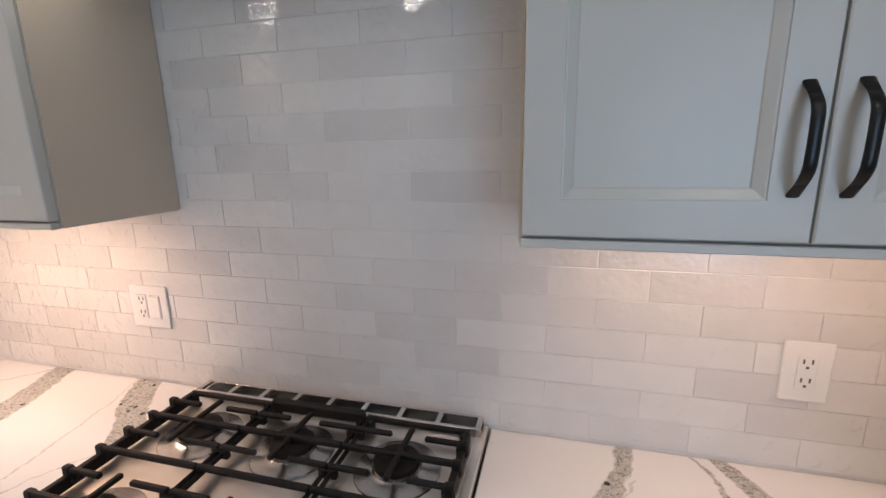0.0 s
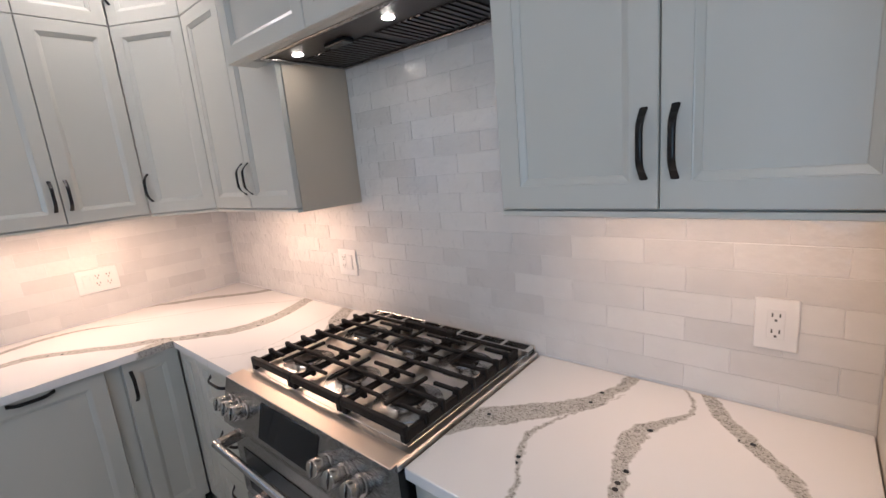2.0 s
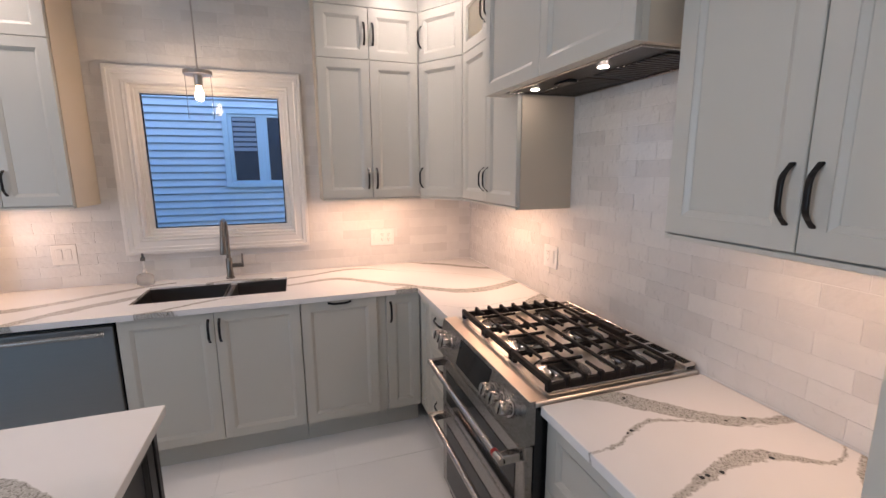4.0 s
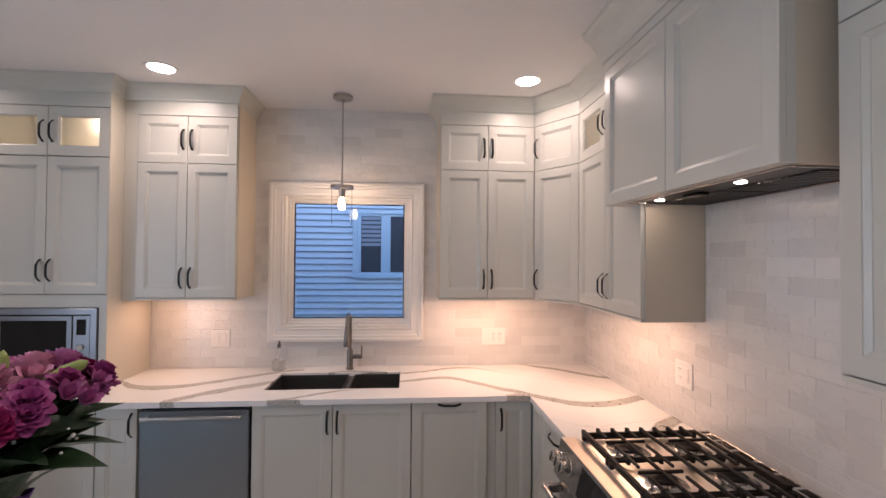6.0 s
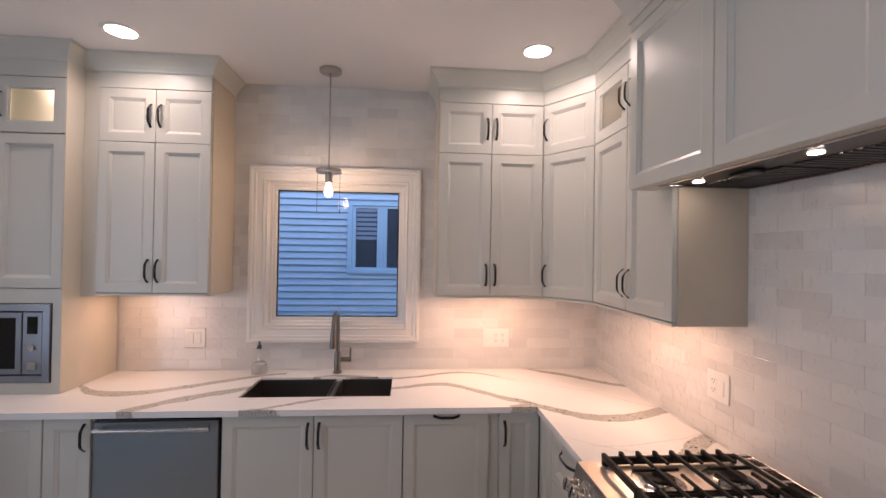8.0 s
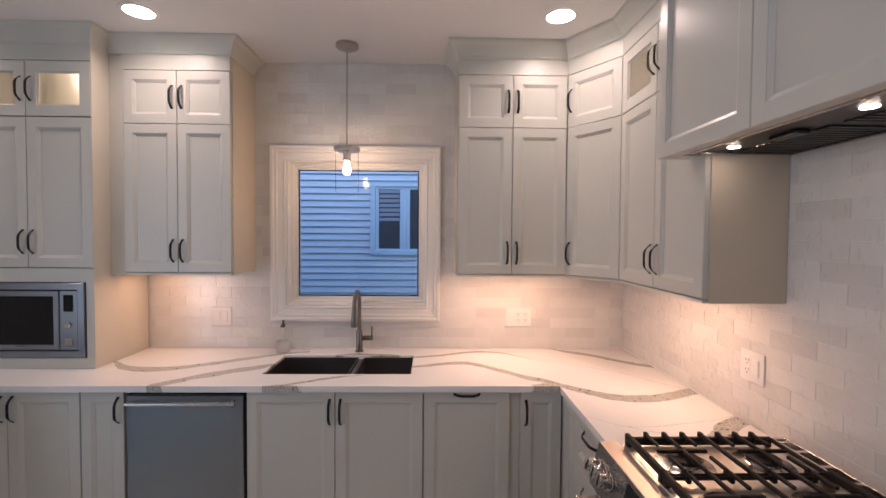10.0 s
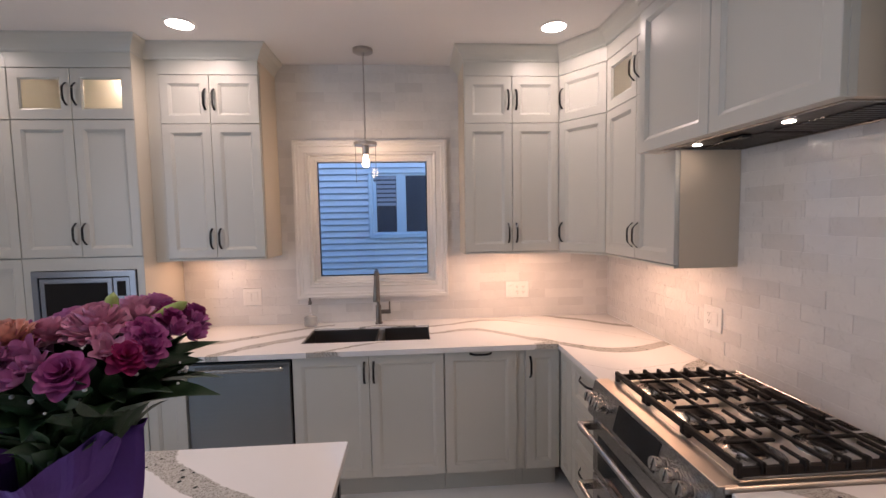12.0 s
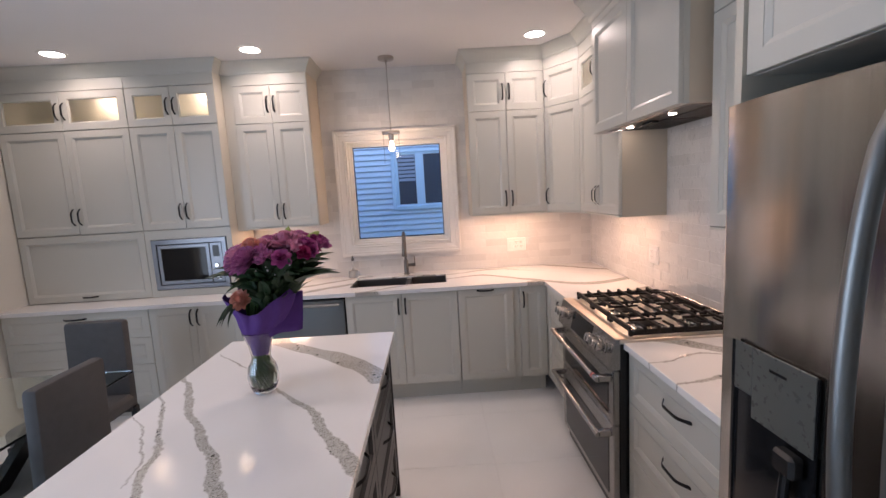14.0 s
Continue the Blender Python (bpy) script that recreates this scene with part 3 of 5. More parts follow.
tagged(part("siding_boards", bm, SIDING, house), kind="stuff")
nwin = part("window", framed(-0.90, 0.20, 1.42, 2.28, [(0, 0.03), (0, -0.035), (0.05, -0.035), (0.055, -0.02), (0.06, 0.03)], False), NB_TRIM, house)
part("mullion", boxes((-0.515, -0.475, -0.022, 0.03, 1.47, 2.23)), NB_TRIM, nwin)
for a, b in ((-0.842, -0.517), (-0.473, 0.142)):
    sx = part("sash", framed(a, b, 1.455, 2.235, [(0, 0.02), (0, -0.012), (0.035, -0.012), (0.04, 0.02)], False), NB_TRIM, nwin)
    part("pane", boxes((a + 0.035, b - 0.035, 0.008, 0.012, 1.49, 2.20)), NB_DARK, sx)
for i in range(7):
    part("blind_slat", boxes((-0.80, -0.56, 0.001, 0.006, 2.155 - i * 0.055, 2.192 - i * 0.055)), BLIND, nwin)
tagged(part("ground", boxes((-60, -2.4, -60, 60, -1.6, -1.5)), GRASS, None), "dim grass strip between the houses", "ground", "", "structure")

# ---- cabinets ----
UP = 1.430
SPLIT, TOP, FRIEZE = 2.263, 2.560, 2.646


def wall_cabinet(m, w, label, depth=0.33, double=True, hside="l", glazed_top=False, rail=True, sides=""):
    c = thing("wall_cabinet", m, label, "cabinet", "wall cabinets")
    if glazed_top:
        part("body", boxes((0, w, 0.021, depth, UP - 0.009, SPLIT)), PAINT, c)
        for dims in ((0, 0.018, 0.021, depth), (w - 0.018, w, 0.021, depth), (0.018, w - 0.018, depth - 0.012, depth)):
            part("board", boxes((*dims, SPLIT + 0.001, 2.738)), PAINT, c)
        part("board", boxes((0.018, w - 0.018, 0.036, depth - 0.012, TOP + 0.005, 2.738)), PAINT, c)
        part("board", boxes((0.018, w - 0.018, 0.021, 0.035, TOP - 0.014, 2.738)), PAINT, c)
    else:
        part("body", boxes((0, w, 0.021, depth, UP - 0.009, 2.738)), PAINT, c)
    for e in sides:
        a = -0.004 if e == "l" else w + 0.0005
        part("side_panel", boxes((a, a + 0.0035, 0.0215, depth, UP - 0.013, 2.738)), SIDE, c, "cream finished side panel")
    part("frieze", boxes((0.0, w, 0.0, 0.020, TOP + 0.002, 2.700)), PAINT, c)
    if rail:
        part("light_rail", boxes((0, w, 0.002, 0.020, UP - 0.0155, UP - 0.003), bevel=0.0015), PAINT, c)
        for a in (0, w - 0.018):
            part("side_rail", boxes((a, a + 0.018, 0.021, depth - 0.002, UP - 0.0155, UP - 0.0095), bevel=0.0015), PAINT, c)
    for z0, z1, hz in ((UP, SPLIT, UP + 0.122), (SPLIT, TOP, (SPLIT + TOP) / 2)):
        g = glazed_top and z0 == SPLIT
        if double:
            pair(c, 0, w, z0, z1, hz, glazed=g)
        else:
            door(c, 0, w, z0, z1, hside, hz, glazed=g)
    return c


wall_cabinet(pose(FRONT_X, -1.885, 0, 0, 0, 90), 0.594, "pale grey two-door wall cabinet between tall unit and window", sides="r")
wall_cabinet(pose(FRONT_X, -0.010, 0, 0, 0, 90), 0.620, "pale grey two-door wall cabinet beside the window", sides="l")
diag = math.degrees(math.atan2(FRONT_Y - 0.610, -1.490 - FRONT_X))
dl = math.hypot(FRONT_Y - 0.610, -1.490 - FRONT_X)
wall_cabinet(pose(FRONT_X, 0.610, 0, 0, 0, diag), dl, "pale grey angled corner wall cabinet with one door", depth=0.20, double=False)
wall_cabinet(pose(-1.490, FRONT_Y, 0), 0.692, "pale grey wall cabinet with glazed top doors beside the hood", depth=0.298, glazed_top=True, sides="r")
wall_cabinet(pose(0.085, FRONT_Y, 0), 0.682, "pale grey two-door wall cabinet beside the refrigerator", depth=0.298, sides="l")
tagged(part("filler_panel", boxes((WALL_X + 0.008, FRONT_X - 0.012, -1.966, -1.887, UP - 0.02, 2.738)), PAINT, None), "narrow pale grey filler between tall unit and wall cabinet", "panel", "", "structure")
for sx, sy, length, turn in ((-1.92, -1.68, 0.36, 90), (-1.87, 0.30, 0.6, 90), (-1.22, 0.88, 0.60, 0), (0.45, 0.93, 0.56, 0)):
    st = thing("light_strip", pose(sx, sy, 1.4150, 0, 0, turn), "warm lit strip under a wall cabinet", "light", "under-cabinet lights")
    part("housing", boxes((-length / 2, length / 2, -0.012, 0.012, 0.0020, 0.0058), bevel=0.001), WHITE_PLASTIC, st)
    part("diffuser", boxes((-length / 2 + 0.01, length / 2 - 0.01, -0.008, 0.008, 0.0003, 0.0018)), STRIP, st)

# hood: a cabinet box with two fronts and a steel insert
hood = thing("range_hood", pose(HOOD_X0, HOOD_Y, 0), "pale grey panelled hood over the range with steel insert", "hood")
HW, HD, HZ = HOOD_X1 - HOOD_X0, WALL_Y - HOOD_Y - 0.010, 1.936
part("front_board", boxes((0, HW, 0.021, 0.045, HZ, 2.738)), PAINT, hood)
part("side_board", boxes((0, 0.09, 0.046, 0.112, HZ, 2.738)), PAINT, hood)
part("side_board", boxes((0.107, 0.127, 0.114, HD, HZ, 2.738)), PAINT, hood)
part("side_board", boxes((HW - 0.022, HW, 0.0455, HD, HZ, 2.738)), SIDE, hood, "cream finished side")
part("inner_board", boxes((0.13, HW - 0.024, 0.046, HD, 2.10, 2.12)), PAINT, hood)
part("frieze", boxes((0, HW, 0.0, 0.020, TOP + 0.002, 2.700)), PAINT, hood)
for a, b in ((0, HW / 2), (HW / 2, HW)):
    part("front_panel", framed(a + GAP, b - GAP, HZ, TOP, DOOR_RINGS), PAINT, hood)
IZ = 1.940
ins = part("insert", boxes((0.128, HW - 0.023, 0.046, HD - 0.002, IZ, IZ + 0.10)), MESH_STEEL, hood, "dark brushed steel hood insert")
for dims in ((0.128, HW - 0.023, 0.046, 0.060), (0.128, HW - 0.023, HD - 0.018, HD - 0.003), (0.128, 0.142, 0.061, HD - 0.019), (HW - 0.037, HW - 0.023, 0.061, HD - 0.019)):
    part("trim_strip", boxes((*dims, IZ - 0.008, IZ - 0.001), bevel=0.002), STEEL, ins)
for k in range(2):
    x0 = 0.17 + k * 0.37
    for j in range(14):
        part("filter_slat", boxes((x0 + 0.34 * j / 14, x0 + 0.34 * (j + 0.55) / 14, 0.19, HD - 0.04, IZ - 0.005, IZ - 0.0005)), MESH_STEEL, ins)
part("control_panel", boxes((0.365, 0.465, 0.135, 0.175, IZ - 0.014, IZ - 0.001), bevel=0.003), ENAMEL, ins, "black control panel")
for hx in (-0.69, -0.25):
    part("lamp_lens", lathe([(0, IZ - 0.0025), (0.0155, IZ - 0.0025), (0.017, IZ - 0.0015), (0.017, IZ + 0.002)], 20, at=(hx - HOOD_X0, 0.825 - HOOD_Y, 0)), HOOD_FACE, ins, "lit round hood lamp")

# tall unit on the worktop: upper doors, glazed doors, microwave niche, lift-up front
Y0, Y1, YM = SOUTH_Y + 0.012, -1.972, -2.655
WT = 0.440


def tall_unit(y0, y1, niche, label):
    c = thing("tall_cabinet", pose(TALL_X, y0, 0, 0, 0, 90), label, "cabinet", "tall cabinets")
    w = y1 - y0
    z0 = COUNTER_Z + 0.001
    dims = [(0, w, 0.021, WT, 1.46, SPLIT + 0.01), (0, 0.02, 0.021, WT, SPLIT + 0.01, 2.738), (w - 0.02, w, 0.021, WT, SPLIT + 0.01, 2.738),
            (0.02, w - 0.02, WT - 0.14, WT, SPLIT + 0.01, 2.738), (0.02, w - 0.02, 0.036, WT - 0.14, TOP + 0.005, 2.738), (0.02, w - 0.02, 0.021, 0.035, TOP - 0.014, 2.738)]
    if niche:
        dims += [(0, 0.04, 0.002, WT, z0, 1.459), (w - 0.04, w, 0.002, WT, z0, 1.459), (0.04, w - 0.04, 0.002, WT, z0, 0.972), (0.04, w - 0.04, 0.002, WT, 1.385, 1.459), (0.04, w - 0.04, WT - 0.02, WT, 0.972, 1.385)]
    else:
        dims += [(0, w, 0.021, WT, z0, 1.459)]
    part("body", boxes(dims[0]), PAINT, c)
    for d in dims[1:]:
        part("board", boxes(d), PAINT, c)
    part("frieze", boxes((0.0, w, 0.0, 0.020, TOP + 0.002, 2.700)), PAINT, c)
    if y1 == Y1:
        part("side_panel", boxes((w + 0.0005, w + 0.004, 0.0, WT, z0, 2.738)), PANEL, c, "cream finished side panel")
    pair(c, 0, w, 1.462, SPLIT, 1.60)
    pair(c, 0, w, SPLIT + 0.004, TOP, (SPLIT + TOP) / 2, glazed=True)
    if not niche:
        door(c, 0, w, z0 + 0.004, 1.456, "m", z0 + 0.04, name="lift_up_door")
    return c


tall_unit(YM, Y1, True, "pale grey tall cabinet with microwave niche and glazed top")
tall_unit(Y0, YM - 0.002, False, "wide pale grey tall cabinet with lift-up front and glazed top")
for gx, gy in ((-1.86, -2.15), (-1.86, -2.92), (-1.16, 0.98)):
    pk = thing("puck_light", pose(gx, gy, TOP + 0.004), "small lit puck light inside the glazed cabinet", "light", "puck lights")
    part("lens", lathe([(0, -0.016), (0.026, -0.016), (0.03, -0.012), (0.03, -0.001), (0, -0.001)], 18), STRIP, pk)

MW_STEEL = mat("dark_brushed_steel", (0.24, 0.25, 0.28), 0.34, 1.0, 0.05, 5.0, 0.02, 60.0, (1, 1, 40), rvary=0.25)
mw = thing("microwave", pose(TALL_X - 0.002, -2.610, 0.976, 0, 0, 90), "built-in stainless steel microwave with dark glass door", "microwave")
MW = 0.594
part("body", boxes((0.005, MW - 0.005, 0.02, 0.38, 0.0, 0.40)), ENAMEL, mw)
part("trim_frame", framed(0, MW, 0.001, 0.405, [(0, 0.018), (0, -0.008), (0.003, -0.011), (0.036, -0.011), (0.038, 0.0), (0.04, 0.018)], False), MW_STEEL, mw)
mdoor = part("door", framed(0.042, 0.455, 0.042, 0.362, [(0, 0.018), (0, -0.004), (0.003, -0.007), (0.028, -0.007), (0.030, -0.003)]), MW_STEEL, mw)
part("window", boxes((0.072, 0.425, -0.006, -0.0035, 0.072, 0.332)), OVEN_GLASS, mdoor, "dark glass window")
part("control_panel", boxes((0.458, 0.552, -0.004, 0.018, 0.042, 0.362), bevel=0.002), MW_STEEL, mw)
part("display", boxes((0.480, 0.530, -0.0065, -0.0045, 0.25, 0.34)), OVEN_GLASS, mw, "dark display")
part("door_button", boxes((0.482, 0.528, -0.008, -0.0045, 0.065, 0.105), bevel=0.002), CHROME, mw)
part("knob", lathe([(0, 0), (0.016, 0), (0.017, 0.012), (0.014, 0.016), (0, 0.016)], 18, at=(0.505, -0.004, 0.18), turn=Matrix.Rotation(radians(90), 3, "X")), CHROME, mw)
part("brand_bar", boxes((0.225, 0.275, -0.0085, -0.0072, 0.062, 0.068)), GREY_PLASTIC, mw)


def base_cabinet(m, w, fronts, label, depth=0.56, paint=None, top=0.884, toe=0.145):
    """fronts: (x0, x1, z0, z1, handle side, handle height, name)."""
    c = thing("base_cabinet", m, label, "cabinet", "base cabinets")
    part("body", boxes((0, w, 0.021, depth, toe, top - 0.002)), paint or PAINT, c)
    part("toe_kick", boxes((0.0, w, 0.090, depth, 0.0, toe - 0.001)), paint or PAINT, c)
    for x0, x1, z0, z1, hs, hz, name in fronts:
        door(c, x0, x1, z0, z1, hs, hz, name=name, paint=paint)
    return c


BT, BB = 0.882, 0.150
b90 = lambda y: pose(BASE_X, y, 0, 0, 0, 90)
dr = [(0.0, 1.10, z0, z1, "m", z1 - 0.045, "drawer") for z0, z1 in ((0.150, 0.452), (0.452, 0.665), (0.665, BT))]
base_cabinet(b90(SOUTH_Y + 0.012), 1.10, dr, "wide pale grey three-drawer base cabinet")
base_cabinet(b90(-2.545), 0.690, [(0, 0.345, BB, BT, "r", 0.795, "door"), (0.345, 0.690, BB, BT, "l", 0.795, "door")], "pale grey two-door base cabinet below the microwave")
base_cabinet(b90(-1.852), 0.208, [(0, 0.208, BB, BT, "r", 0.79, "door")], "narrow pale grey base cabinet beside the dishwasher")
base_cabinet(b90(-1.055), 0.862, [(0, 0.431, BB, BT, "r", 0.78, "door"), (0.431, 0.862, BB, BT, "l", 0.78, "door")], "pale grey two-door sink base cabinet", top=0.66)
base_cabinet(b90(-0.190), 0.425, [(0, 0.425, BB, BT, "m", 0.868, "door")], "pale grey pull-out base cabinet with top handle")
base_cabinet(b90(0.237), 0.050, [], "narrow pale grey filler panel")
base_cabinet(b90(0.289), 0.205, [(0, 0.205, BB, BT, "l", 0.775, "door")], "narrow pale grey corner base cabinet", depth=0.55)
base_cabinet(pose(-1.4085, BASE_Y, 0), 0.620, [(0.0, 0.181, BB, BT, None, 0, "panel")] + [(0.183, 0.620, z0, z1, "m", z1 - 0.06, "drawer") for z0, z1 in ((BB, 0.39), (0.39, 0.64), (0.64, BT))], "pale grey drawer base cabinet in the corner", depth=0.58)
base_cabinet(pose(0.006, BASE_Y, 0), 0.764, [(0.0, 0.764, z0, z1, "m", z1 - 0.09, "drawer") for z0, z1 in ((BB, 0.39), (0.39, 0.64), (0.64, BT))], "pale grey three-drawer base cabinet beside the range", depth=0.58)
for ob in [o for o in scene.objects if o.name.startswith("handle") and o.parent and o.parent.name.startswith("drawer")]:
    ob.scale.x = 1.35

# dishwasher
dw = thing("dishwasher", pose(BASE_X, -1.640, 0, 0, 0, 90), "stainless steel dishwasher with bar handle under the worktop", "dishwasher")
part("body", boxes((0.004, 0.578, 0.03, 0.56, 0.10, 0.876)), ENAMEL, dw)
part("toe_kick", boxes((0.004, 0.578, 0.085, 0.12, 0.0, 0.099)), ENAMEL, dw)
part("front_panel", boxes((0.010, 0.572, -0.004, 0.029, 0.115, 0.862), bevel=0.004), DW_STEEL, dw)
bm = tube([(0.035, -0.045, 0.835), (0.547, -0.045, 0.835)], 0.011, 12)
for x in (0.055, 0.527):
    tube([(x, -0.004, 0.835), (x, -0.044, 0.835)], 0.008, 10, bm)
smooth(part("handle", bm, STEEL, dw, "steel bar handle"))

# ---- worktops ----
SK = (-1.935, -1.575, -1.045, -0.262)   # sink cut-out x0 x1 y0 y1
CT = 0.030
CX = BASE_X + 0.022
cz0, cz1 = COUNTER_Z - CT, COUNTER_Z
run = thing("countertop", pose(0, 0, 0), "white quartz worktop with grey speckled veins round the corner", "worktop")


def slab(xs, ys, keep, z0, z1):
    """One slab over the kept cells of a grid."""
    bm = bmesh.new()
    v = {(i, j): bm.verts.new((x, y, z0)) for i, x in enumerate(xs) for j, y in enumerate(ys)}
    faces = [bm.faces.new((v[i, j], v[i + 1, j], v[i + 1, j + 1], v[i, j + 1])) for i, j in keep]
    r = bmesh.ops.extrude_face_region(bm, geom=faces, use_keep_orig=True)
    for e in r["geom"]:
        if isinstance(e, bmesh.types.BMVert):
            e.co.z = z1
    bmesh.ops.delete(bm, geom=[q for q in bm.verts if not q.link_faces], context="VERTS")
    return bm


part("slab", slab((TILE_X + 0.001, SK[0], SK[1], CX, -0.788), (SOUTH_Y + 0.004, SK[2], SK[3], BASE_Y - 0.022, TILE_Y - 0.001), [(i, j) for i in range(4) for j in range(4) if (i, j) != (1, 1) and (i < 3 or j == 3)], cz0, cz1), QUARTZ, run)
run2 = thing("countertop", pose(0, 0, 0), "white quartz worktop with bold grey veins beside the range", "worktop")
part("slab", boxes((0.003, 0.771, BASE_Y - 0.022, TILE_Y - 0.001, cz0, cz1), bevel=0.002), QUARTZ, run2)

sink = thing("sink", pose(0, 0, 0), "undermounted double-bowl dark steel sink", "sink")
bowls = ((SK[2], -0.600), (-0.566, SK[3]))
for (a, b), deep in zip(bowls, (0.21, 0.19)):
    zt, zb = cz1 - 0.012, cz1 - deep
    bm = bmesh.new()
    rings = []
    for inset, z in ((0.0, zb - 0.004), (0.0, zt), (0.004, zt), (0.006, zb + 0.025), (0.014, zb + 0.008), (0.032, zb)):
        rings.append([bm.verts.new(c) for c in ((SK[0] + inset, a + inset, z), (SK[1] - inset, a + inset, z), (SK[1] - inset, b - inset, z), (SK[0] + inset, b - inset, z))])
    for p, q in zip(rings, rings[1:]):
        for i in range(4):
            bm.faces.new((p[i], p[(i + 1) % 4], q[(i + 1) % 4], q[i]))
    bm.faces.new(rings[-1])
    bm.faces.new(rings[0][::-1])
    part("bowl", bm, SINK, sink)
    part("drain", lathe([(0, 0.004), (0.035, 0.004), (0.044, 0.006), (0.044, 0.001)], 20, at=((SK[0] + SK[1]) / 2 - 0.05, (a + b) / 2, zb)), CHROME, sink)
part("divider", boxes((SK[0] + 0.004, SK[1] - 0.004, -0.598, -0.568, 0.70, cz1 - 0.020), bevel=0.006), SINK, sink)

faucet = thing("faucet", pose(-2.030, -0.612, COUNTER_Z), "brushed nickel gooseneck pull-down faucet with side lever", "faucet")
smooth(part("base", lathe([(0.0, 0.001), (0.027, 0.001), (0.027, 0.008), (0.021, 0.014), (0.0205, 0.13), (0.016, 0.136), (0, 0.137)], 20), NICKEL, faucet))
R = 0.085
arc = [(0, 0, 0.13), (0, 0, 0.24)] + [(R - R * math.cos(a), 0, 0.305 + R * math.sin(a)) for a in [math.pi * i / 12 for i in range(0, 12)]] + [(2 * R + 0.004, 0, 0.30)]
smooth(part("spout", tube(arc, 0.0125, 14), NICKEL, faucet))
smooth(part("spray_head", tube([(2 * R + 0.002, 0, 0.305), (2 * R + 0.010, 0, 0.25), (2 * R + 0.015, 0, 0.20), (2 * R + 0.016, 0, 0.19)], [0.014, 0.017, 0.020, 0.017], 14), NICKEL, faucet))
bm = tube([(0, 0.015, 0.085), (0, 0.085, 0.085)], 0.015, 14)
tube([(0, 0.078, 0.09), (0, 0.080, 0.16)], [0.006, 0.005], 10, bm)
smooth(part("lever", bm, NICKEL, faucet))

soap = thing("soap_dispenser", pose(-2.035, -1.090, COUNTER_Z), "white soap bottle with a dark pump", "soap dispenser")
smooth(part("bottle", lathe([(0, 0.001), (0.042, 0.001), (0.046, 0.008), (0.045, 0.052), (0.036, 0.066), (0.014, 0.072), (0.012, 0.084), (0, 0.084)], 20), SOAP, soap))
smooth(part("pump_stem", lathe([(0, 0.085), (0.011, 0.085), (0.010, 0.094), (0.005, 0.097), (0.005, 0.150), (0, 0.150)], 14), WHITE_PLASTIC, soap, "slim white pump stem"))
bm = lathe([(0, 0.151), (0.012, 0.151), (0.013, 0.172), (0.007, 0.176), (0.007, 0.196), (0, 0.198)], 16)
tube([(0, 0, 0.166), (0.03, 0, 0.168), (0.04, 0, 0.160)], 0.005, 8, bm)
smooth(part("pump", bm, NICKEL, soap, "dark metal pump head"))


# wall plates
def wall_plate(m, gangs, label):
    w = 0.036 + 0.046 * len(gangs)
    p = thing("wall_plate", m, label, "socket", "wall plates")
    part("plate", boxes((-w / 2, w / 2, -0.0055, -0.001, -0.061, 0.061), bevel=0.0025), WHITE_PLASTIC, p)
    for i, g in enumerate(gangs):
        cx = (i - (len(gangs) - 1) / 2) * 0.046
        ins = part("insert", boxes((cx - 0.0165, cx + 0.0165, -0.0072, -0.0057, -0.034, 0.034), bevel=0.001), WHITE_PLASTIC, p)
        if g == "s":
            part("rocker", boxes((cx - 0.0145, cx + 0.0145, -0.0092, -0.0073, -0.031, 0.031), bevel=0.001), WHITE_PLASTIC, ins)
        else:
            for z in (-0.019, 0.019):
                for x0, x1 in ((-0.0085, -0.0055), (0.0055, 0.0085)):
                    part("slot", boxes((cx + x0, cx + x1, -0.0079, -0.0073, z - 0.001, z + 0.008)), GREY_PLASTIC, ins, "dark socket slot")
                part("slot", boxes((cx - 0.0025, cx + 0.0025, -0.0079, -0.0073, z - 0.011, z - 0.006)), GREY_PLASTIC, ins, "dark socket slot")
    return p


wall_plate(pose(0.596, TILE_Y, 1.130), "o", "white single socket plate on the tiled wall")
wall_plate(pose(-0.945, TILE_Y, 1.146), "os", "white plate with socket and switch on the tiled wall")
wall_plate(pose(TILE_X, 0.408, 1.120, 0, 0, 90), "soo", "white triple plate with switch and two sockets")
wall_plate(pose(TILE_X, -1.508, 1.120, 0, 0, 90), "ss", "white double switch plate on the tiled wall")

# ---- range ----
rg = thing("gas_range", pose(-0.785, 0, 0), "stainless slide-in gas range with double oven and black grates", "range")
RW = 0.783
part("body", boxes((0.004, RW - 0.004, 0.462, 1.075, 0.02, 0.905)), ENAMEL, rg, "black enamelled oven body")
part("kick_plate", boxes((0.02, RW - 0.02, 0.50, 0.53, 0.0, 0.10)), ENAMEL, rg)
# tray with raised rim
bm = bmesh.new()
box(bm, 0.0, RW, 0.452, 1.094, 0.906, 0.926, 0.003)
part("cooktop", bm, STEEL_H, rg)
part("front_ledge", boxes((0.0, RW, 0.440, 0.500, 0.9265, 0.932), bevel=0.002), LEDGE, rg, "wide satin steel front ledge")
part("tray", boxes((0.022, RW - 0.022, 0.520, 1.040, 0.9265, 0.9285), bevel=0.0008), STEEL_H, rg)
fb = bmesh.new()
prof = [(0.440, 0.930), (0.408, 0.800), (0.408, 0.786), (0.461, 0.786), (0.461, 0.930)]
rings = [[fb.verts.new((x, y, z)) for y, z in prof] for x in (0.0, RW)]
for k in range(5):
    fb.faces.new((rings[0][k], rings[0][(k + 1) % 5], rings[1][(k + 1) % 5], rings[1][k]))
fb.faces.new(rings[0])
fb.faces.new(rings[1][::-1])
part("control_fascia", fb, STEEL, rg)
FT = Matrix.Rotation(radians(90 - 14), 3, "X")


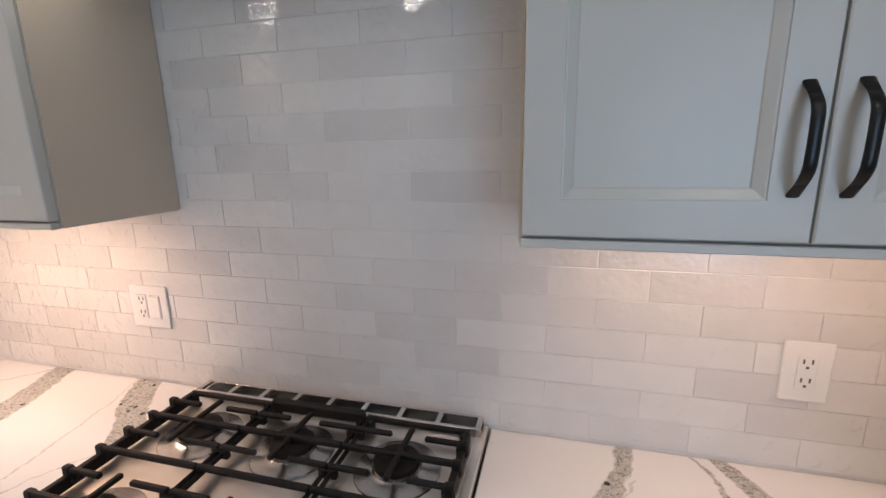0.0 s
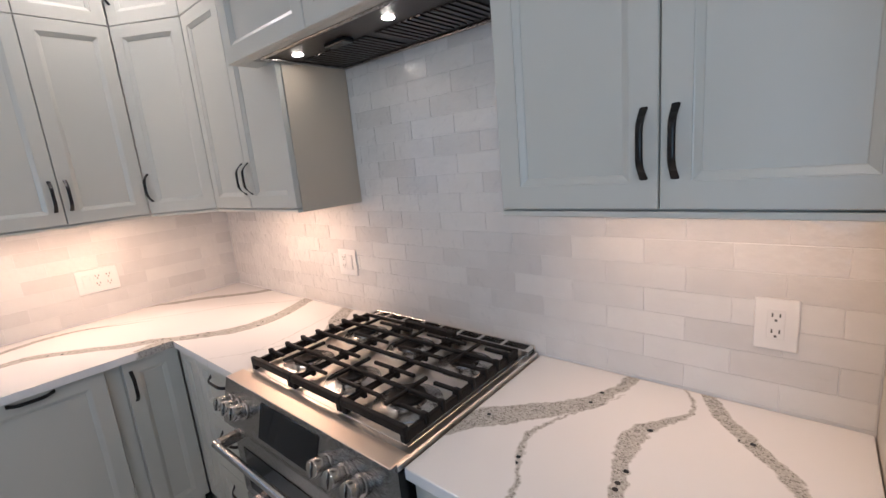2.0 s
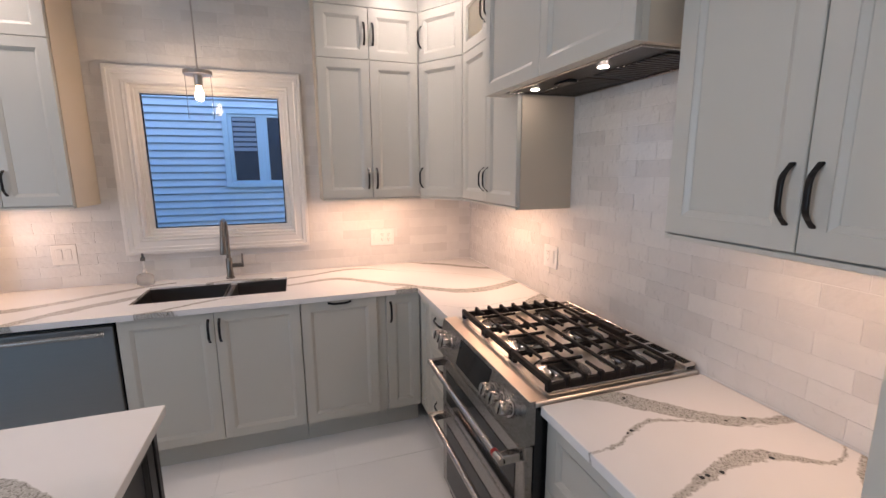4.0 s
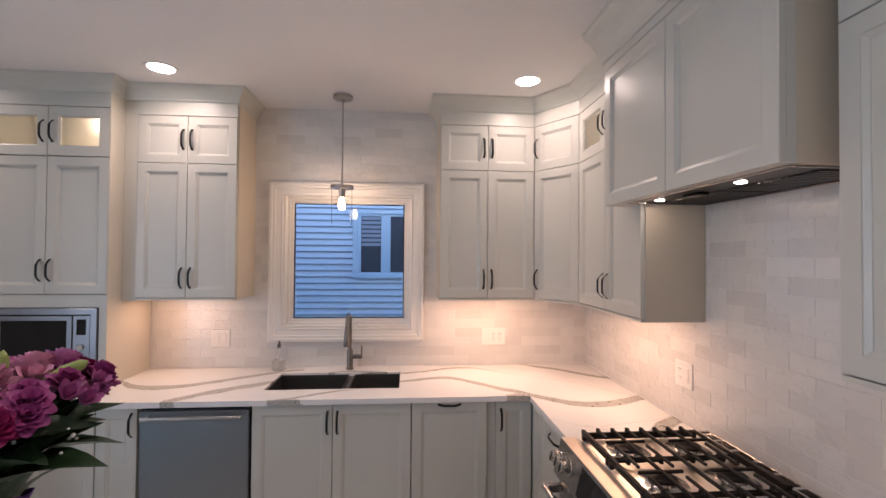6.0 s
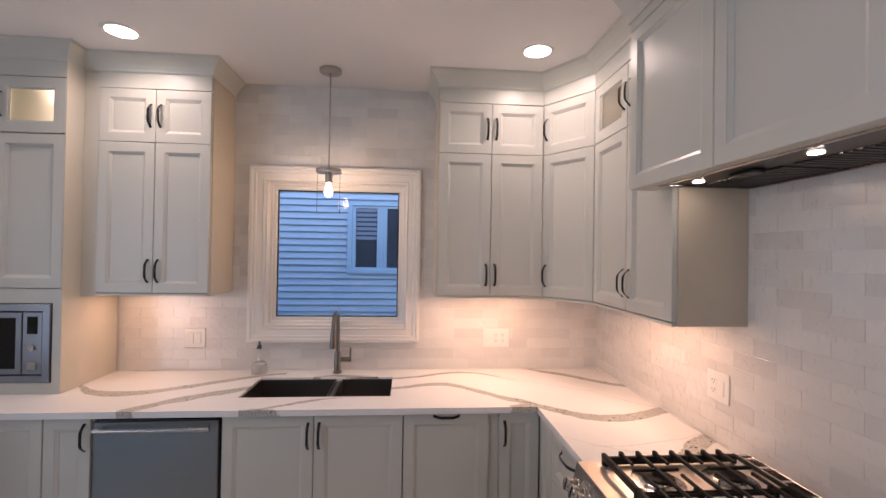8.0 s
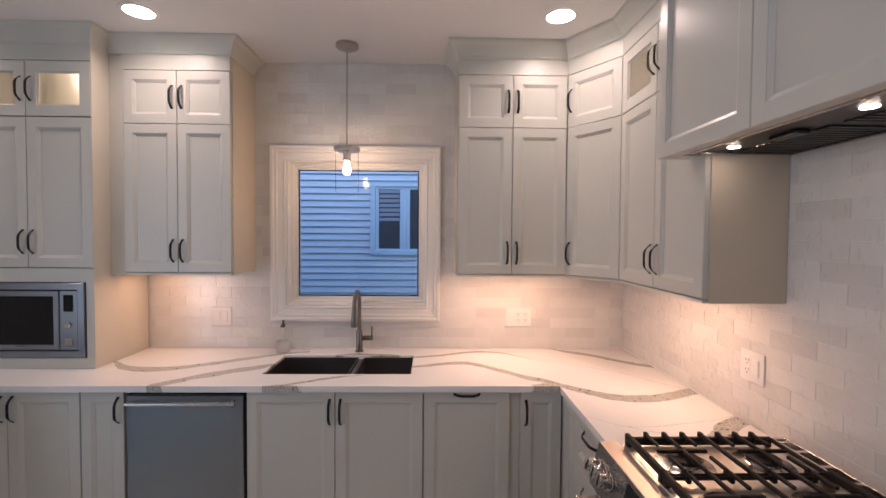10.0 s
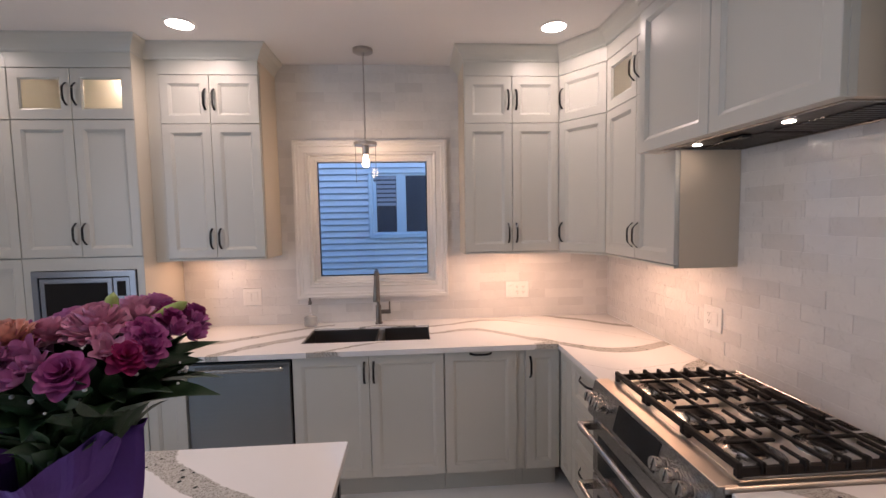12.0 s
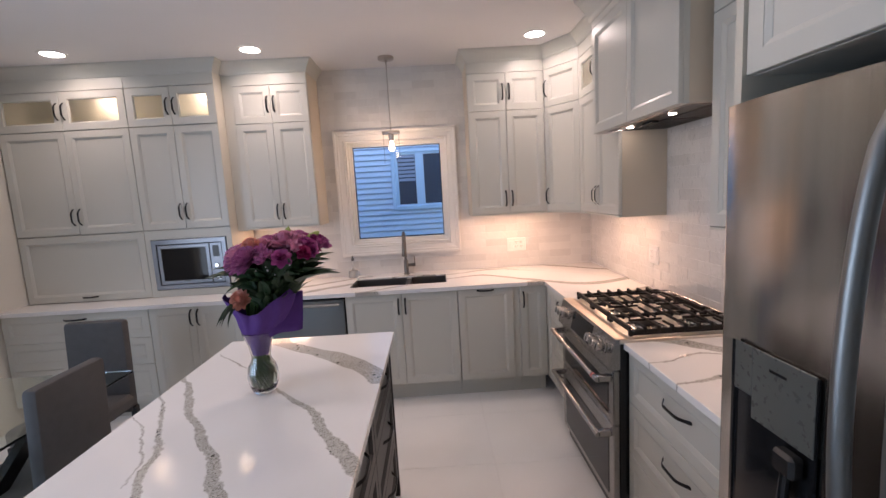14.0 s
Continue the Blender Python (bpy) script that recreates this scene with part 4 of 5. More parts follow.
def on_fascia(s):
    return 0.408 + 0.032 * s, 0.800 + 0.130 * s


dy, dz = on_fascia(0.5)
disp = part("display", boxes((-0.145, 0.145, -0.052, 0.052, 0.0005, 0.003)), OVEN_GLASS, rg, "black glass display")
disp.matrix_local = Matrix.Translation((RW / 2 - 0.01, dy, dz)) @ FT.to_4x4()
KN = lathe([(0, 0), (0.027, 0), (0.028, 0.005), (0.026, 0.009), (0.0185, 0.011), (0.0185, 0.017), (0.0225, 0.020), (0.0225, 0.043), (0.0205, 0.046), (0, 0.046)], 24)
box(KN, -0.0035, 0.0035, -0.019, 0.019, 0.046, 0.050, 0.001)
kme = part("knob", KN, STEEL_B, None)
smooth(kme)
kmesh = kme.data
bpy.data.objects.remove(kme)
for kx in (0.045, 0.095, 0.145, RW - 0.215, RW - 0.150, RW - 0.085):
    k = part("knob", kmesh, STEEL_B, rg, "polished steel knob")
    k.matrix_local = Matrix.Translation((kx, dy, dz)) @ FT.to_4x4()
for z0, z1 in ((0.515, 0.778), (0.105, 0.508)):
    d = part("oven_door", boxes((0.003, RW - 0.003, 0.430, 0.460, z0, z1), bevel=0.004), STEEL, rg)
    part("window", boxes((0.06, RW - 0.06, 0.4275, 0.4295, z0 + 0.035, z1 - 0.075)), OVEN_GLASS, d, "black oven glass")
    hz = z1 - 0.040
    hd = smooth(part("handle", tube([(0.020, 0.362, hz), (RW - 0.020, 0.362, hz)], 0.0125, 14), STEEL_B, d, "round brushed steel bar handle"))
    for x in (0.020, RW - 0.052):
        part("bracket", boxes((x, x + 0.032, 0.364, 0.4295, hz - 0.0155, hz + 0.0155), bevel=0.004), STEEL_B, d, "polished steel handle bracket")
    if z0 > 0.5:
        smooth(part("medallion", tube([(RW - 0.075, 0.362, hz), (RW - 0.062, 0.362, hz)], 0.0135, 14), RED, d, "small red ring on the handle"))
# rear vent: a raised steel trim with dark slots between its bridges
vent = part("rear_vent", boxes((0.010, RW - 0.010, 1.042, 1.049, 0.9265, 0.9470), bevel=0.0012), STEEL_V2, rg, "steel rear vent with black slots")
part("steel_rail", boxes((0.010, RW - 0.010, 1.0865, 1.092, 0.9265, 0.948), bevel=0.0012), STEEL_V2, vent)
for i in range(9):
    vx = 0.010 + i * (RW - 0.034) / 8
    part("bridge", boxes((vx, vx + 0.012, 1.0492, 1.0860, 0.9385, 0.9475), bevel=0.001), STEEL_V2, vent)
part("slot_bed", boxes((0.011, RW - 0.011, 1.0492, 1.0860, 0.9268, 0.9290)), ENAMEL, vent, "black bed of the vent slots")
# burners: column, row
for cx in (0.155, RW / 2, RW - 0.155):
    for cy in (0.652, 0.905):
        big = 1.12 if (cx, cy) == (RW - 0.155, 0.652) else 1.0
        bu = part("burner", lathe([(0.088 * big, 0.0), (0.086 * big, 0.003), (0.060 * big, 0.004), (0.050 * big, 0.009), (0.047 * big, 0.016), (0, 0.016)], 26, at=(cx, cy, 0.9287)), BURNER, rg, "polished steel burner base")
        smooth(bu)
        smooth(part("burner_cap", lathe([(0.046 * big, 0.0165), (0.048 * big, 0.019), (0.046 * big, 0.025), (0.038 * big, 0.027), (0, 0.0275)], 26, at=(cx, cy, 0.9287)), IRON, bu, "black iron burner cap"))
# three grates side by side
GB = 0.0056


def bar(bm, a, b, h=0.0065):
    (x0, y0, z0), (x1, y1, z1) = a, b
    if abs(x1 - x0) > abs(y1 - y0):
        box(bm, min(x0, x1), max(x0, x1), y0 - GB, y0 + GB, z0 - h, z0 + h, 0.0025)
    else:
        box(bm, x0 - GB, x0 + GB, min(y0, y1), max(y0, y1), z0 - h, z0 + h, 0.0025)


GZ = 0.968
gw = (RW - 0.052) / 3
for g in range(3):
    gx0 = 0.026 + g * gw + 0.0015
    gx1 = gx0 + gw - 0.003
    gm = (gx0 + gx1) / 2
    gy0, gy1 = 0.516, 1.020
    L = gy1 - gy0
    bm = bmesh.new()
    # low side rails, a deep front rail on feet, a slimmer rear rail
    for x, wide in ((gx0 + 0.006, 0.007 if g == 0 else 0.003), (gx1 - 0.006, 0.007 if g == 2 else 0.003)):
        box(bm, x - wide, x + wide, gy0 + 0.01, gy1 - 0.008, GZ - (0.034 if wide > 0.005 else 0.020), GZ - 0.008, 0.002)
    box(bm, gx0, gx1, gy0, gy0 + 0.016, GZ - 0.018, GZ + 0.006, 0.004, 2)
    box(bm, gx0, gx1, gy1 - (0.020 if g == 1 else 0.010), gy1, GZ - 0.020, GZ + (0.006 if g == 1 else -0.006), 0.003)
    for f in (0.27, 0.52, 0.76):
        bar(bm, (gx0 - 0.001, gy0 + L * f, GZ), (gx1 + 0.001, gy0 + L * f, GZ))
    for f in (0.145, 0.395, 0.64, 0.875):
        for xa, xb, xr in ((gx0, gx0 + 0.084, gx0 + 0.006), (gx1 - 0.084, gx1, gx1 - 0.006)):
            bar(bm, (xa, gy0 + L * f, GZ), (xb, gy0 + L * f, GZ), 0.0055)
            box(bm, xr - 0.012, xr + 0.012, gy0 + L * f - 0.007, gy0 + L * f + 0.007, GZ - 0.026, GZ - 0.004, 0.003)
    for f0, f1 in ((0.10, 0.42), (0.62, 0.93)):
        bar(bm, (gm, gy0 + L * f0, GZ), (gm, gy0 + L * f1, GZ), 0.0055)
    for x in (gx0 + 0.010, gx1 - 0.010):
        for y in (gy0 + 0.010, gy1 - 0.012):
            box(bm, x - 0.010, x + 0.010, y - 0.009, y + 0.009, 0.9295, GZ - 0.010, 0.003)
    # knuckles where the bars meet the outer rails
    for f in (0.145, 0.27, 0.395, 0.52, 0.64, 0.76, 0.875):
        y = gy0 + L * f
        if g == 0:
            box(bm, gx0 - 0.006, gx0 + 0.014, y - 0.007, y + 0.007, GZ - 0.026, GZ + 0.008, 0.004, 2)
        if g == 2:
            box(bm, gx1 - 0.014, gx1 + 0.006, y - 0.007, y + 0.007, GZ - 0.026, GZ + 0.008, 0.004, 2)
    part("grate", bm, IRON, rg, "black cast iron grate")

# ---- refrigerator and its surround ----
FX0, FX1 = 0.803, 1.715
enc = thing("refrigerator_enclosure", pose(0, 0, 0), "tall cream panels on both sides of the refrigerator", "panel")
for ex in (0.774, 1.722):
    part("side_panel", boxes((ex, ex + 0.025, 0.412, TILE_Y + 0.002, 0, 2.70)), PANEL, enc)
oc = thing("wall_cabinet", pose(0.800, 0.420, 0), "deep pale grey cabinet over the refrigerator", "cabinet", "wall cabinets")
part("body", boxes((0, 0.920, 0.021, 0.68, 1.862, 2.738)), PAINT, oc)
part("frieze", boxes((0, 0.920, 0, 0.020, TOP + 0.002, 2.700)), PAINT, oc)
pair(oc, 0, 0.92, 1.862, TOP, 1.99)
fr = thing("refrigerator", pose(FX0, 0, 0), "stainless French-door refrigerator with water dispenser", "refrigerator")
FWD = FX1 - FX0
part("body", boxes((0.004, FWD - 0.004, 0.435, 1.09, 0.02, 1.775)), ENAMEL, fr, "dark grey case")
part("hinge_cover", boxes((0.01, 0.12, 0.40, 0.50, 1.776, 1.792), bevel=0.004), GREY_PLASTIC, fr)


def fridge_front(x0, x1, z0, z1):
    """A front with rounded sides and a slight bulge."""
    bm = bmesh.new()
    r, n, pts = 0.022, 6, []
    pts.append((x0, 0.432))
    for i in range(n + 1):
        a = math.pi / 2 * i / n
        pts.append((x0 + r - r * math.cos(a), 0.385 - r * math.sin(a)))
    for i in range(1, 9):
        s = i / 9
        pts.append((x0 + r + (x1 - x0 - 2 * r) * s, 0.363 - 0.010 * math.sin(math.pi * s)))
    for i in range(n + 1):
        a = math.pi / 2 * (1 - i / n)
        pts.append((x1 - r + r * math.cos(a), 0.385 - r * math.sin(a)))
    pts.append((x1, 0.432))
    lo = [bm.verts.new((x, y, z0)) for x, y in pts]
    hi = [bm.verts.new((x, y, z1)) for x, y in pts]
    for k in range(len(pts) - 1):
        bm.faces.new((lo[k], lo[k + 1], hi[k + 1], hi[k]))
    bm.faces.new((lo[-1], lo[0], hi[0], hi[-1]))
    bm.faces.new(lo[::-1])
    bm.faces.new(hi)
    return bm


ld = smooth(part("door", fridge_front(0.009, 0.454, 0.735, 1.790), STEEL_V, fr), 50)
rd = smooth(part("door", fridge_front(0.458, FWD, 0.735, 1.790), STEEL_V, fr), 50)
smooth(part("freezer_drawer", fridge_front(0.009, FWD - 0.009, 0.06, 0.728), STEEL_V, fr), 50)
for d, hx in ((ld, 0.412), (rd, 0.500)):
    pts = [(hx, 0.356 - 0.060 * math.sin(math.pi * s) ** 0.55, 0.79 + 0.92 * s) for s in [i / 20 for i in range(21)]]
    smooth(part("handle", tube(pts, 0.016, 14, flat=0.8), STEEL_F, d, "bowed satin steel handle"))
# dispenser on the left door
part("dispenser_panel", boxes((0.094, 0.1495, 0.3455, 0.3500, 1.135, 1.250), (0.150, 0.312, 0.3455, 0.3500, 1.085, 1.250), bevel=0.0012), GREY_PLASTIC, ld, "glossy grey stepped control panel")
part("dispenser_recess", framed(0.082, 0.316, 0.80, 1.247, [(0, 0.352), (0, 0.3475), (0.008, 0.3475), (0.012, 0.3505), (0.02, 0.3512)]), OVEN_GLASS, ld, "black dispenser recess")
bm = boxes((0.245, 0.300, 0.315, 0.3465, 1.03, 1.080), bevel=0.008)
tube([(0.272, 0.328, 1.03), (0.272, 0.322, 0.96), (0.272, 0.334, 0.93)], 0.010, 10, bm)
part("dispenser_lever", bm, ENAMEL, ld)
part("control_mark", boxes((0.200, 0.245, 0.3446, 0.3452, 1.214, 1.220)), ENAMEL, ld)

# ---- island ----
IX0, IX1, IY0, IY1 = -0.378, 1.62, -1.440, -0.588
isl = thing("island", pose(0, 0, 0), "black painted kitchen island with drawers", "island")
part("body", boxes((IX0 + 0.05, IX1 - 0.05, IY0 + 0.28, IY1 - 0.052, 0.10, COUNTER_Z - 0.032)), PAINT_DARK, isl)
part("toe_kick", boxes((IX0 + 0.08, IX1 - 0.08, IY0 + 0.32, IY1 - 0.11, 0, 0.099)), PAINT_DARK, isl)
part("end_panel", boxes((IX0 + 0.022, IX0 + 0.049, IY0 + 0.26, IY1 - 0.026, 0.0, COUNTER_Z - 0.032), bevel=0.002), PAINT_DARK, isl)
fw = (IX1 - IX0 - 0.104) / 3
for c in range(3):
    for z0, z1 in ((0.115, 0.37), (0.37, 0.63), (0.63, 0.878)):
        door(isl, 0, fw, z0, z1, None, name="drawer", paint=PAINT_DARK).matrix_local = pose(IX1 - 0.052 - c * fw, IY1 - 0.030, 0, 0, 0, 180)
for dob in [o for o in isl.children if o.name.startswith("drawer") and o.type == "MESH"]:
    zs = [v.co.z for v in dob.data.vertices]
    h = handle(dob, fw / 2, max(zs) - 0.07, upright=False)
    h.scale.x = 1.35
itop = thing("countertop", pose(0, 0, 0), "white quartz island top with broad grey veins", "worktop")
part("slab", boxes((IX0, IX1, IY0, IY1, COUNTER_Z - 0.031, COUNTER_Z), bevel=0.002), QUARTZ_I, itop)

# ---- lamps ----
# fittings for all six, the two added fill lamps included
for i, (px, py) in enumerate(POT_AND_FILL_LIGHTS):
    lm = thing("recessed_or_fill_light", pose(px, py, CEILING_Z), "round lit recessed ceiling light with white trim, two of the six added for fill", "ceiling light", "recessed ceiling lights")
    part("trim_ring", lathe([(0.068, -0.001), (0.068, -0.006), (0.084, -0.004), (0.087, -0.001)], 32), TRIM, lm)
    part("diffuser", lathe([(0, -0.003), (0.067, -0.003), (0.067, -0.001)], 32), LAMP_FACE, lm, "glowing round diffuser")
pen = thing("pendant_lamp", pose(-1.83, -0.650, CEILING_Z), "nickel pendant with clear glass cylinder and lit bulb", "pendant lamp")
smooth(part("canopy", lathe([(0, -0.001), (0.064, -0.001), (0.064, -0.018), (0.058, -0.022), (0.010, -0.024), (0.008, -0.040), (0, -0.040)], 28), NICKEL_L, pen))
part("rod", tube([(0, 0, -0.038), (0, 0, -0.575)], 0.0045, 8), NICKEL_L, pen)
smooth(part("holder", lathe([(0, -0.570), (0.012, -0.572), (0.014, -0.583), (0.074, -0.586), (0.074, -0.606), (0.022, -0.608), (0.020, -0.665), (0, -0.665)], 28), NICKEL_L, pen))
smooth(part("bulb", lathe([(0.013, -0.666), (0.015, -0.680), (0.022, -0.705), (0.024, -0.722), (0.018, -0.740), (0, -0.748)], 20), BULB, pen, "lit warm bulb")).visible_shadow = False
sh = smooth(part("shade", lathe([(0.066, -0.607), (0.066, -0.840), (0.0635, -0.840), (0.0635, -0.607)], 32), THIN_GLASS, pen, "clear glass cylinder"))
sh.visible_shadow = False


# ---- dining corner ----
def dining_chair(m, label):
    c = thing("dining_chair", m, label, "chair", "dining chairs")
    smooth(part("seat", boxes((-0.21, 0.21, -0.22, 0.22, 0.40, 0.49), bevel=0.025), FABRIC, c))
    bm = bmesh.new()
    box(bm, -0.19, 0.19, 0.20, 0.265, 0.36, 0.955, 0.022, 2)
    for v in bm.verts:
        v.co.y += 0.06 * max(0, v.co.z - 0.45)
        v.co.x *= 1 - 0.06 * max(0, v.co.z - 0.5)
    smooth(part("backrest", bm, FABRIC, c))
    for x in (-0.185, 0.185):
        for y in (-0.19, 0.23):
            part("leg", boxes((x - 0.018, x + 0.018, y - 0.018, y + 0.018, 0.001, 0.40), bevel=0.003), ENAMEL, c)
    return c


dining_chair(pose(0.02, -2.235, 0, 0, 0, 0), "grey upholstered dining chair with its back to the island")
dining_chair(pose(-0.585, -2.50, 0, 0, 0, 90), "grey upholstered dining chair at the end of the glass table")
tb = thing("dining_table", pose(0, 0, 0), "rectangular glass dining table on black crossed legs", "table")
part("tabletop", boxes((-0.50, 1.15, -2.92, -2.06, 0.738, 0.750), bevel=0.003), GLASS_TINT, tb, "clear glass tabletop")
for y in (-2.80, -2.20):
    for s in (-1, 1):
        lg = part("leg", boxes((-0.03, 0.03, -0.02, 0.02, -0.455, 0.455)), ENAMEL, tb)
        lg.matrix_local = pose(0.325, y + 0.022 * s, 0.368, 0, 52 * s, 0) @ Matrix.Diagonal((1, 1, 1.28, 1))
part("stretcher", boxes((0.30, 0.35, -2.78, -2.22, 0.345, 0.385)), ENAMEL, tb)

# ---- vase with flowers ----
VX, VY = 0.262, -1.026
vase = thing("vase", pose(VX, VY, COUNTER_Z), "clear glass vase with a flared neck and water", "vase")
vp = [(0, 0.001), (0.034, 0.001), (0.042, 0.010), (0.053, 0.042), (0.057, 0.072), (0.051, 0.102), (0.038, 0.125), (0.034, 0.142), (0.042, 0.19), (0.060, 0.240), (0.0575, 0.241), (0.039, 0.19), (0.031, 0.142), (0.035, 0.125), (0.047, 0.101), (0.053, 0.072), (0.049, 0.043), (0.038, 0.014), (0, 0.012)]
bm = lathe(vp, 32)
for v in bm.verts:
    a = math.atan2(v.co.y, v.co.x)
    k = 1 + 0.055 * math.cos(8 * a) * min(1, v.co.z / 0.04) * (1 if v.co.z < 0.12 else 0.4)
    v.co.x *= k
    v.co.y *= k
smooth(part("glass_body", bm, GLASS, vase), 70)
smooth(part("water", lathe([(0, 0.014), (0.035, 0.016), (0.046, 0.044), (0.050, 0.072), (0.044, 0.100), (0.033, 0.123), (0.029, 0.14), (0, 0.14)], 24), WATER, vase))

rng = random.Random(7)
bq = thing("bouquet", pose(VX, VY, COUNTER_Z), "mixed pink and purple bouquet wrapped in purple tissue", "flowers")


def petal(bm, m, length, width, curl):
    rows = []
    lift = rng.uniform(-0.10, 0.10)
    for i in range(6):
        s = i / 5
        wd = width * math.sin(math.pi * (0.14 + 0.72 * s ** 0.9)) * 0.5
        z = curl * s * s * length
        rows.append([bm.verts.new(m @ Vector((k * wd, s * length * (1 - 0.07 * k * k), z + k * k * wd * 0.38 + lift * k * wd * s + 0.05 * wd * math.cos(5 * k + 4 * s)))) for k in (-1, -0.5, 0, 0.5, 1)])
    for a, b in zip(rows, rows[1:]):
        for k in range(4):
            bm.faces.new((a[k], a[k + 1], b[k + 1], b[k]))


def bloom(kind, r):
    """Flower heads: many-petalled, rose-like, or open with six petals."""
    bm = bmesh.new()
    if kind == "full":
        rings = [(18, 84, 1.0), (17, 68, 0.95), (15, 52, 0.86), (12, 35, 0.74), (9, 19, 0.58), (5, 7, 0.45)]
    elif kind == "rose":
        rings = [(6, 68, 1.0), (6, 50, 0.95), (5, 33, 0.85), (5, 19, 0.75), (4, 8, 0.6)]
    else:
        rings = [(6, 52, 1.0), (3, 30, 0.8)]
    for q, (count, lean, size) in enumerate(rings):
        for i in range(count):
            a = 360 * (i + 0.5 * (q % 2)) / count + rng.uniform(-8, 8)
            m = pose(0, 0, 0.12 * r * q, 0, 0, a) @ pose(0, 0.05 * r, 0, 90 - lean + rng.uniform(-7, 7), 0, 0)
            petal(bm, m, r * size, r * (0.55 if kind == "full" else 1.0 if kind == "rose" else 0.62), 0.22 if kind != "rose" else -0.25)
    return bm


HEADS = {}
for kind in ("full", "rose", "open"):
    for pm in range(len(PETALS)):
        ob = smooth(part("flower", bloom(kind, 1.0), PETALS[pm], None), 80)
        HEADS[kind, pm] = ob.data
        bpy.data.objects.remove(ob)


def leaf_mesh():
    bm = bmesh.new()
    rows = []
    for i in range(7):
        s = i / 6
        wd = 0.19 * math.sin(math.pi * s ** 0.85) + 0.003
        rows.append([bm.verts.new((k * wd, s, 0.10 * math.sin(2.2 * s) - 0.28 * s * s + abs(k) * wd * 0.4)) for k in (-1, 0, 1)])
    for a, b in zip(rows, rows[1:]):
        for k in range(2):
            bm.faces.new((a[k], a[k + 1], b[k + 1], b[k]))
    ob = smooth(part("leaf", bm, LEAF, None), 80)
    me = ob.data
    bpy.data.objects.remove(ob)
    return me


LEAF_ME = leaf_mesh()
# heads over a flat dome: azimuth and rise from the middle
blooms = []
for ring, (count, rise) in enumerate(((1, 0), (5, 24), (10, 46), (14, 66), (15, 86))):
    for i in range(count):
        blooms.append((360 * (i + 0.37 * ring) / count + rng.uniform(-8, 8), rise + rng.uniform(-5, 5)))
C0 = Vector((0.0, 0.118, 0.522))
for i, (az, rise) in enumerate(blooms):
    d = Vector((math.sin(radians(rise)) * math.cos(radians(az)), math.sin(radians(rise)) * math.sin(radians(az)), math.cos(radians(rise))))
    at = C0 + Vector((d.x * 0.155, d.y * 0.176, d.z * 0.052 + 0.03 * max(0.0, d.y) - 0.012 * max(0.0, -d.y))) * rng.uniform(0.93, 1.05)
    if d.y < -0.25:
        kind, pm = "full", rng.choice((0, 0, 2, 0))
    elif d.y < 0.25:
        kind, pm = rng.choice((("rose", 2), ("full", 0), ("full", 2), ("rose", 5), ("open", 0), ("full", 0)))
    elif d.y < 0.6:
        kind, pm = rng.choice((("rose", 1), ("rose", 1), ("rose", 4), ("open", 2)))
    else:
        kind, pm = rng.choice((("open", 5), ("open", 0), ("open", 2), ("rose", 1), ("rose", 4)))
    rad = {"full": 0.046, "rose": 0.038, "open": 0.034}[kind] * rng.uniform(0.88, 1.15) * (0.82 if d.y > 0.6 else 1.0)
    face = (d + Vector((0, 0, 0.75))).normalized()
    f = part("flower", HEADS[kind, pm], None, bq, ("mauve", "magenta", "pink", "peach", "plum", "rosy mauve")[pm] + " flower head")
    f.matrix_local = Matrix.Translation(at - face * 0.02) @ face.to_track_quat("Z", "Y").to_matrix().to_4x4() @ Matrix.Diagonal((rad, rad, rad, 1))
# a peach bloom on the dome, another low in the tissue's fold, two green buds above
for at, d, rad in (((0.08, 0.045, 0.560), Vector((0.5, -0.1, 0.8)), 0.036), ((0.118, 0.007, 0.385), Vector((0.80, -0.15, 0.42)), 0.038)):
    f = part("flower", HEADS["full", 3], None, bq, "peach flower head")
    f.matrix_local = Matrix.Translation(at) @ d.normalized().to_track_quat("Z", "Y").to_matrix().to_4x4() @ Matrix.Diagonal((rad, rad, rad, 1))
for bx, by, bz, tilt in ((0.02, 0.150, 0.592, 12), (-0.02, 0.225, 0.580, 60)):
    bd = smooth(part("bud", lathe([(0, -0.040), (0.011, -0.03), (0.014, 0.0), (0.009, 0.025), (0, 0.036)], 10), BUD, bq, "closed green lily bud"))
    bd.matrix_local = pose(bx, by, bz, -tilt, 0, 15)
# tiny white filler flowers
bm = bmesh.new()
for i in range(30):
    a = rng.uniform(0, 6.283)
    q = rng.uniform(0.75, 1.06)
    c = Vector((0.150 * q * math.cos(a), 0.115 + 0.172 * q * math.sin(a), rng.uniform(0.47, 0.51)))
    bmesh.ops.create_icosphere(bm, subdivisions=1, radius=rng.uniform(0.002, 0.0042), matrix=Matrix.Translation(c))
tagged(part("filler_flower_cluster", bm, FILLER, bq, "tiny white filler flowers"), kind="stuff")
